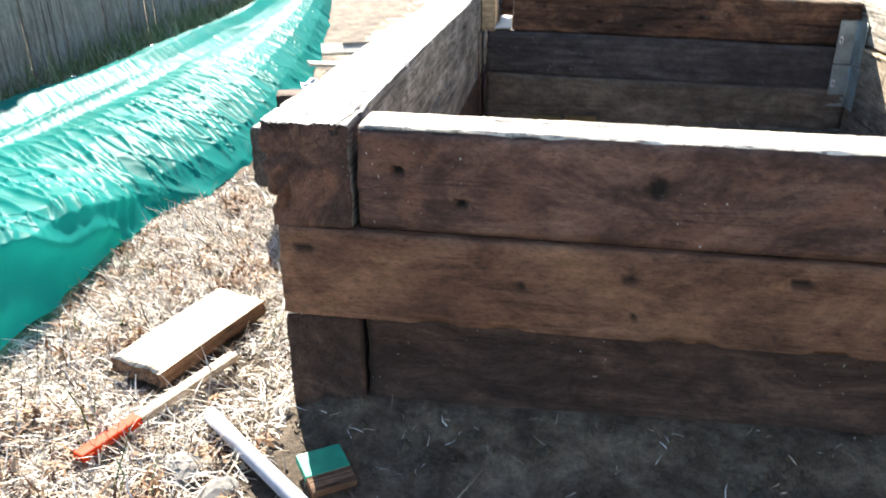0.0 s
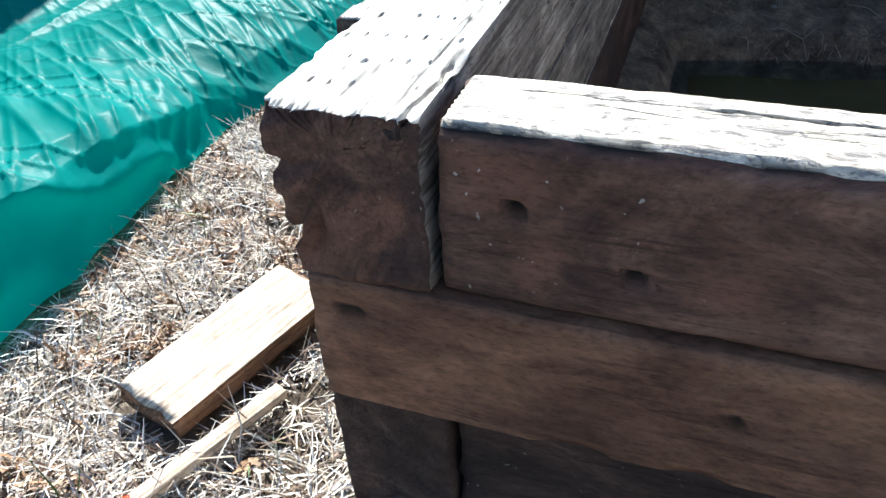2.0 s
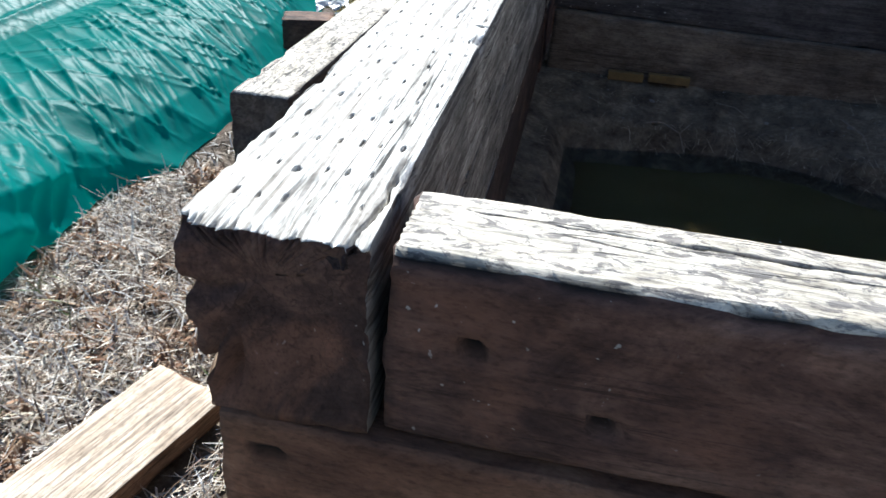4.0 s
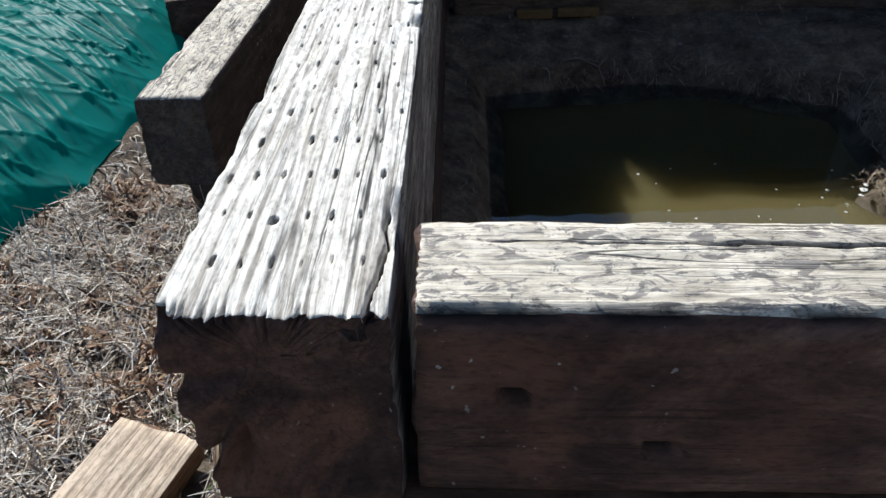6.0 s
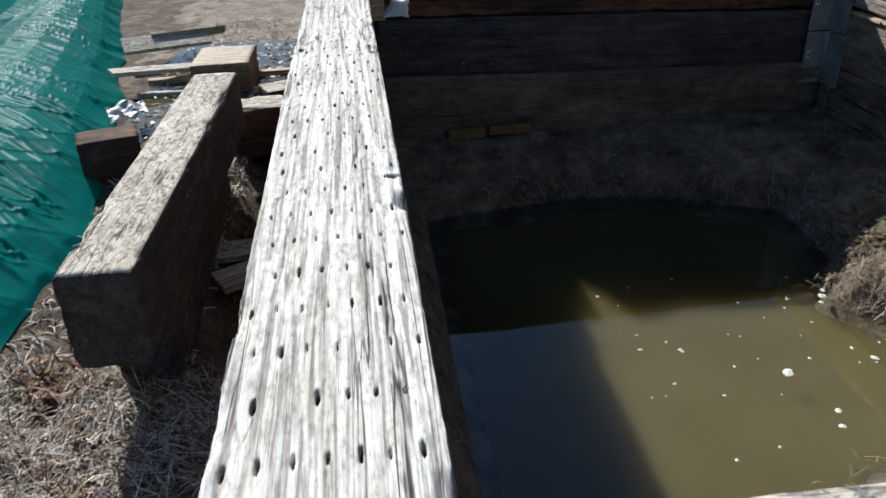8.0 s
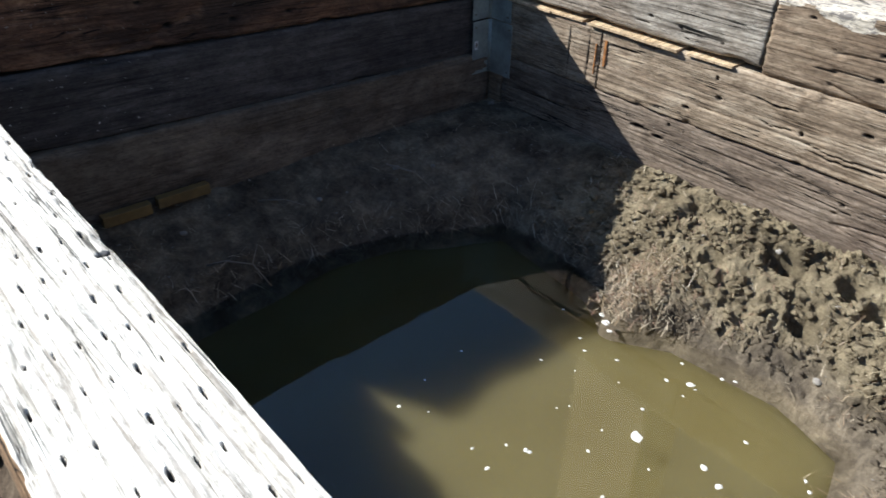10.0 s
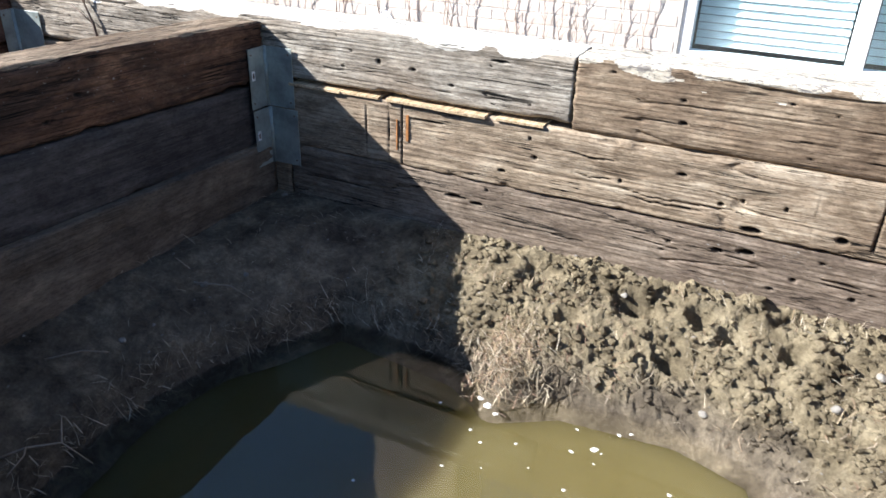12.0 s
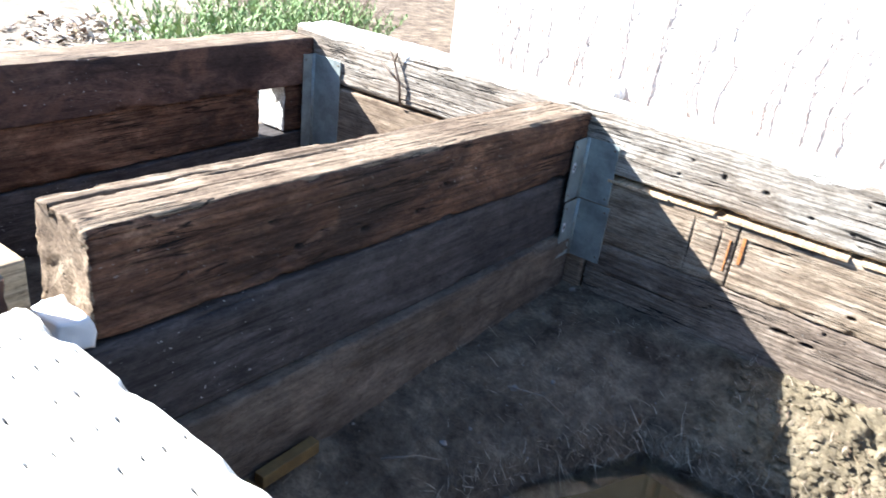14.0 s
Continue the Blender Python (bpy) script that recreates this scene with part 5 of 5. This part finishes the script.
vent = tagged(new("wall_vent"), "round white plastic vent cap on pale brick", "vent")
vent.matrix_basis = pose(HX - 0.004, 3.61, 0.035, 0, -90, 0)
for nm, r1, r2, z0, z1, mt in (("flange", 0.085, 0.080, 0.0, 0.014, M_WHITE), ("hood", 0.062, 0.050, 0.014, 0.050, M_WHITE), ("flap", 0.040, 0.038, 0.050, 0.056, M_ALU)):
    bm = bmesh.new()
    bmesh.ops.create_cone(bm, cap_ends=True, segments=28, radius1=r1, radius2=r2, depth=z1 - z0, matrix=Matrix.Translation((0, 0, (z0 + z1) / 2)))
    part(nm, bm, mt, vent)
brick_me = bpy.data.meshes.new("brick")
bm = box_bm(-0.002, 0.002, -0.099, 0.099, -0.031, 0.031, 0.003, 1)
bm.to_mesh(brick_me)
bm.free()
brick_me.materials.append(M_BRICK)
walls = [o for o in house.children if o.name.startswith("wall")]
for r in range(14):
    for c in range(17):
        y = DOOR1 + 0.12 + c * 0.208 + (0.104 if r % 2 else 0)
        if y < H1 - 0.1:
            ob = new("brick", brick_me)
            ob.parent = walls[0]
            ob.matrix_basis = pose(HX - 0.0005, y, -0.04 + r * 0.071)
bv, bf = [], []
bm = bmesh.new()
bmesh.ops.create_cube(bm, size=1.0)
cube_v, cube_f = np.array([v.co[:] for v in bm.verts]), [tuple(v.index for v in f.verts) for f in bm.faces]
bm.free()
for r in range(22):
    for c in range(17):
        y = DOOR1 + 0.12 + c * 0.208 + (0.104 if r % 2 else 0)
        if y < H1 - 0.1:
            o = len(bv)
            bv.extend((cube_v * (0.004, 0.198, 0.062) + (HX - 0.0005, y, 0.954 + r * 0.071)).tolist())
            bf.extend(tuple(o + i for i in f) for f in cube_f)
rest = tagged(new("upper_bricks", mesh_from("upper_bricks", bv, bf, [M_BRICK], False)), kind="stuff")
rest.parent = walls[0]
bv, bf = [], []
for r in range(51):
    for c in range(4):
        y = 2.87 + 0.10 + c * 0.197
        o = len(bv)
        bv.extend((cube_v * (0.016, 0.187, 0.062) + (HX - 0.142, y + (0.02 if r % 2 else -0.0), 2.48 + r * 0.073)).tolist())
        bf.extend(tuple(o + i for i in f) for f in cube_f)
rest = tagged(new("chimney_bricks", mesh_from("chimney_bricks", bv, bf, [M_BRICK], False)), kind="stuff")
rest.parent = chim

# bare vines on the brick
vr = np.random.default_rng(9)
M_VINE = plain("dormant_vine", (0.36, 0.28, 0.235), 0.85, 0, 0.3)
for k in range(20):
    y0 = 1.88 + k * 0.145 + 0.05 * vr.normal()
    pts, y, z = [], y0, -0.06
    for i in range(7 + int(5 * vr.random())):
        pts.append((HX - 0.022 - 0.012 * vr.random(), y, z))
        y += 0.016 * vr.normal()
        z += 0.07 + 0.05 * vr.random()
    br = []
    for i in range(1, len(pts) - 1):
        p = pts[i]
        s1 = 1 if vr.random() < 0.5 else -1
        for lean in (0.3, 0.8)[:1 + int(2 * vr.random())]:
            br.append([p, (p[0], p[1] + s1 * 0.03 * lean, p[2] + 0.03 + 0.03 * vr.random()), (p[0] - 0.01, p[1] + s1 * (0.03 + 0.04 * vr.random()) * lean, p[2] + 0.07 + 0.06 * vr.random())])
            s1 = -s1
    twig(pts, 0.0034, "vine", "bare dormant vine climbing pale brick", br, M_VINE)

# ---- planting behind ----
def bush(cx, cy, rx, ry, h, stems, seed, label):
    r = np.random.default_rng(seed)
    root = tagged(new("bush"), label, "bush", "bushes")
    root.location = (cx, cy, -0.06)
    sv, sf, lv, lf = [], [], [], []
    for k in range(stems):
        a, q = r.random() * 6.283, math.sqrt(r.random())
        x0, y0 = rx * q * math.cos(a), ry * q * math.sin(a)
        hh = h * (0.55 + 0.5 * r.random()) * (1 - 0.35 * q)
        lx, ly = 0.25 * x0 + 0.05 * r.normal(), 0.25 * y0 + 0.05 * r.normal()
        prev = np.array((x0, y0, 0.0))
        for i in range(1, 6):
            f = i / 5
            p = np.array((x0 + lx * f * f, y0 + ly * f * f, hh * f))
            o = len(sv)
            w = 0.0035 * (1.1 - f)
            sv += [(prev[0] - w, prev[1], prev[2]), (prev[0] + w, prev[1] + w, prev[2]), (p[0] + w, p[1] + w, p[2]), (p[0] - w, p[1], p[2])]
            sf.append((o, o + 1, o + 2, o + 3))
            for j in range(7):
                g = r.random()
                c = prev + (p - prev) * g
                b = r.random() * 6.283
                L = 0.03 + 0.03 * r.random()
                d = np.array((math.cos(b) * 0.7, math.sin(b) * 0.7, 0.75)) * L
                s2 = np.array((-math.sin(b), math.cos(b), 0)) * 0.0035
                o = len(lv)
                lv += [c - s2, c + s2, c + d * 0.6 + s2 * 1.2, c + d, c + d * 0.6 - s2 * 1.2]
                lf.append((o, o + 1, o + 2, o + 3, o + 4))
            prev = p
    for nm, v, f, m in (("stem_mass", sv, sf, M_TWIG), ("foliage", lv, lf, M_BUSH)):
        ob = new(nm, mesh_from(nm, v, f, [m], False))
        ob.parent = root
        tagged(ob, kind="stuff")
    return root


bush(2.45, 5.24, 0.40, 0.35, 0.62, 150, 1, "light green needle-leaved bush beyond the beds")
bush(3.06, 5.30, 0.42, 0.38, 0.66, 160, 2, "light green needle-leaved bush beyond the beds")
bush(3.68, 5.45, 0.42, 0.36, 0.55, 140, 3, "dull green bush beside the house corner")
for k, (bx0, by0) in enumerate(((3.55, 5.15), (3.85, 5.35), (3.2, 4.95))):
    br = []
    rr = np.random.default_rng(60 + k)
    for i in range(9):
        a = rr.random() * 6.283
        e = (bx0 + 0.25 * math.cos(a), by0 + 0.25 * math.sin(a), 0.15 + 0.4 * rr.random())
        br.append([(bx0, by0, 0.0), ((bx0 + e[0]) / 2, (by0 + e[1]) / 2, e[2] * 0.65), e])
    twig([(bx0, by0, -0.07), (bx0, by0, 0.05), (bx0 + 0.03, by0, 0.25)], 0.008, "bare_shrub", "bare twiggy shrub beside the house", br)
for k, (px, py, sz) in enumerate(((2.55, 4.55, 0.10), (2.75, 4.75, 0.08), (2.35, 4.75, 0.06), (3.0, 4.6, 0.07))):
    lump("rock", px, py, -0.03, sz, M_STONE, "pale rock lying on bare ground", "rock", "rocks", 70 + k, 0.6)
lr = np.random.default_rng(31)
x, y = 2.70 + 0.28 * lr.normal(0, 1, 700), 6.65 + 0.25 * lr.normal(0, 1, 700)
v, f = blades(x, y, lawn_z(x, y) + 0.10 * np.exp(-(((x - 2.70) / 0.28) ** 2 + ((y - 6.65) / 0.25) ** 2)) * lr.random(700), 0.06, 0.03, 0.5, gr)
thing("leaf_litter", v, f, [M_STRAW], "pile of dry tan leaves beyond the rear bed", "leaves", kind="stuff", smooth=False)

# litter floating on the side puddle
x, y = scatter(700, -0.85, -0.03, 2.75, 4.3)
v, f = blades(x, y, x * 0 - 0.040, 0.03, 0.012, 0.2, gr)
thing("leaf_litter", v, f, [M_STRAW], "pale leaf litter floating on the puddle", "leaves", kind="stuff", smooth=False)

# eyelets along the tarpaulin's far hem
for k in range(8):
    y = 0.8 + 0.9 * k
    xk = float(np.interp(y, [-0.4, 2.1, 3.1, 5.2, 7.0, 8.2], [-2.25, -2.27, -2.22, -2.38, -2.64, -2.75])) + 0.12
    j = int(np.argmin(np.abs(tv[:, 0] - xk) + np.abs(tv[:, 1] - y)))
    bm = bmesh.new()
    bmesh.ops.create_cone(bm, cap_ends=True, segments=14, radius1=0.016, radius2=0.012, depth=0.006, matrix=Matrix.Translation(tuple(tv[j] + (0, 0, 0.006))))
    part("eyelet", bm, M_ALU, tarp, "metal eyelet")

# pale bare ground beyond the rear bed
M_SAND = soil_material("pale_sand", (0.22, 0.178, 0.130), (0.40, 0.33, 0.25), (0.56, 0.475, 0.37))
px, py = np.linspace(-1.2, 4.45, 90), np.linspace(4.02, 10.0, 90)
PX, PY = np.meshgrid(px, py)
rim = np.minimum(np.minimum(PX + 1.2, 4.45 - PX) / 0.6, np.minimum(PY - 4.02, 10.0 - PY) / 0.6)
PZ = lawn_z(PX, PY) + 0.015 * np.clip(rim, 0, 1) - 0.004
thing("bare_ground", np.stack([PX.ravel(), PY.ravel(), PZ.ravel()], 1), [(j * 90 + i, j * 90 + i + 1, (j + 1) * 90 + i + 1, (j + 1) * 90 + i) for j in range(89) for i in range(89)], [M_SAND],
      "pale sandy bare ground behind the beds", "ground", kind="structure")
px, py = np.linspace(2.1, 4.5, 40), np.linspace(-12.0, 4.02, 100)
PX, PY = np.meshgrid(px, py)
PZ = lawn_z(PX, PY) + 0.012
thing("bare_ground", np.stack([PX.ravel(), PY.ravel(), PZ.ravel()], 1), [(j * 40 + i, j * 40 + i + 1, (j + 1) * 40 + i + 1, (j + 1) * 40 + i) for j in range(99) for i in range(39)], [M_SAND],
      "pale sandy strip between bed and house", "ground", kind="structure")
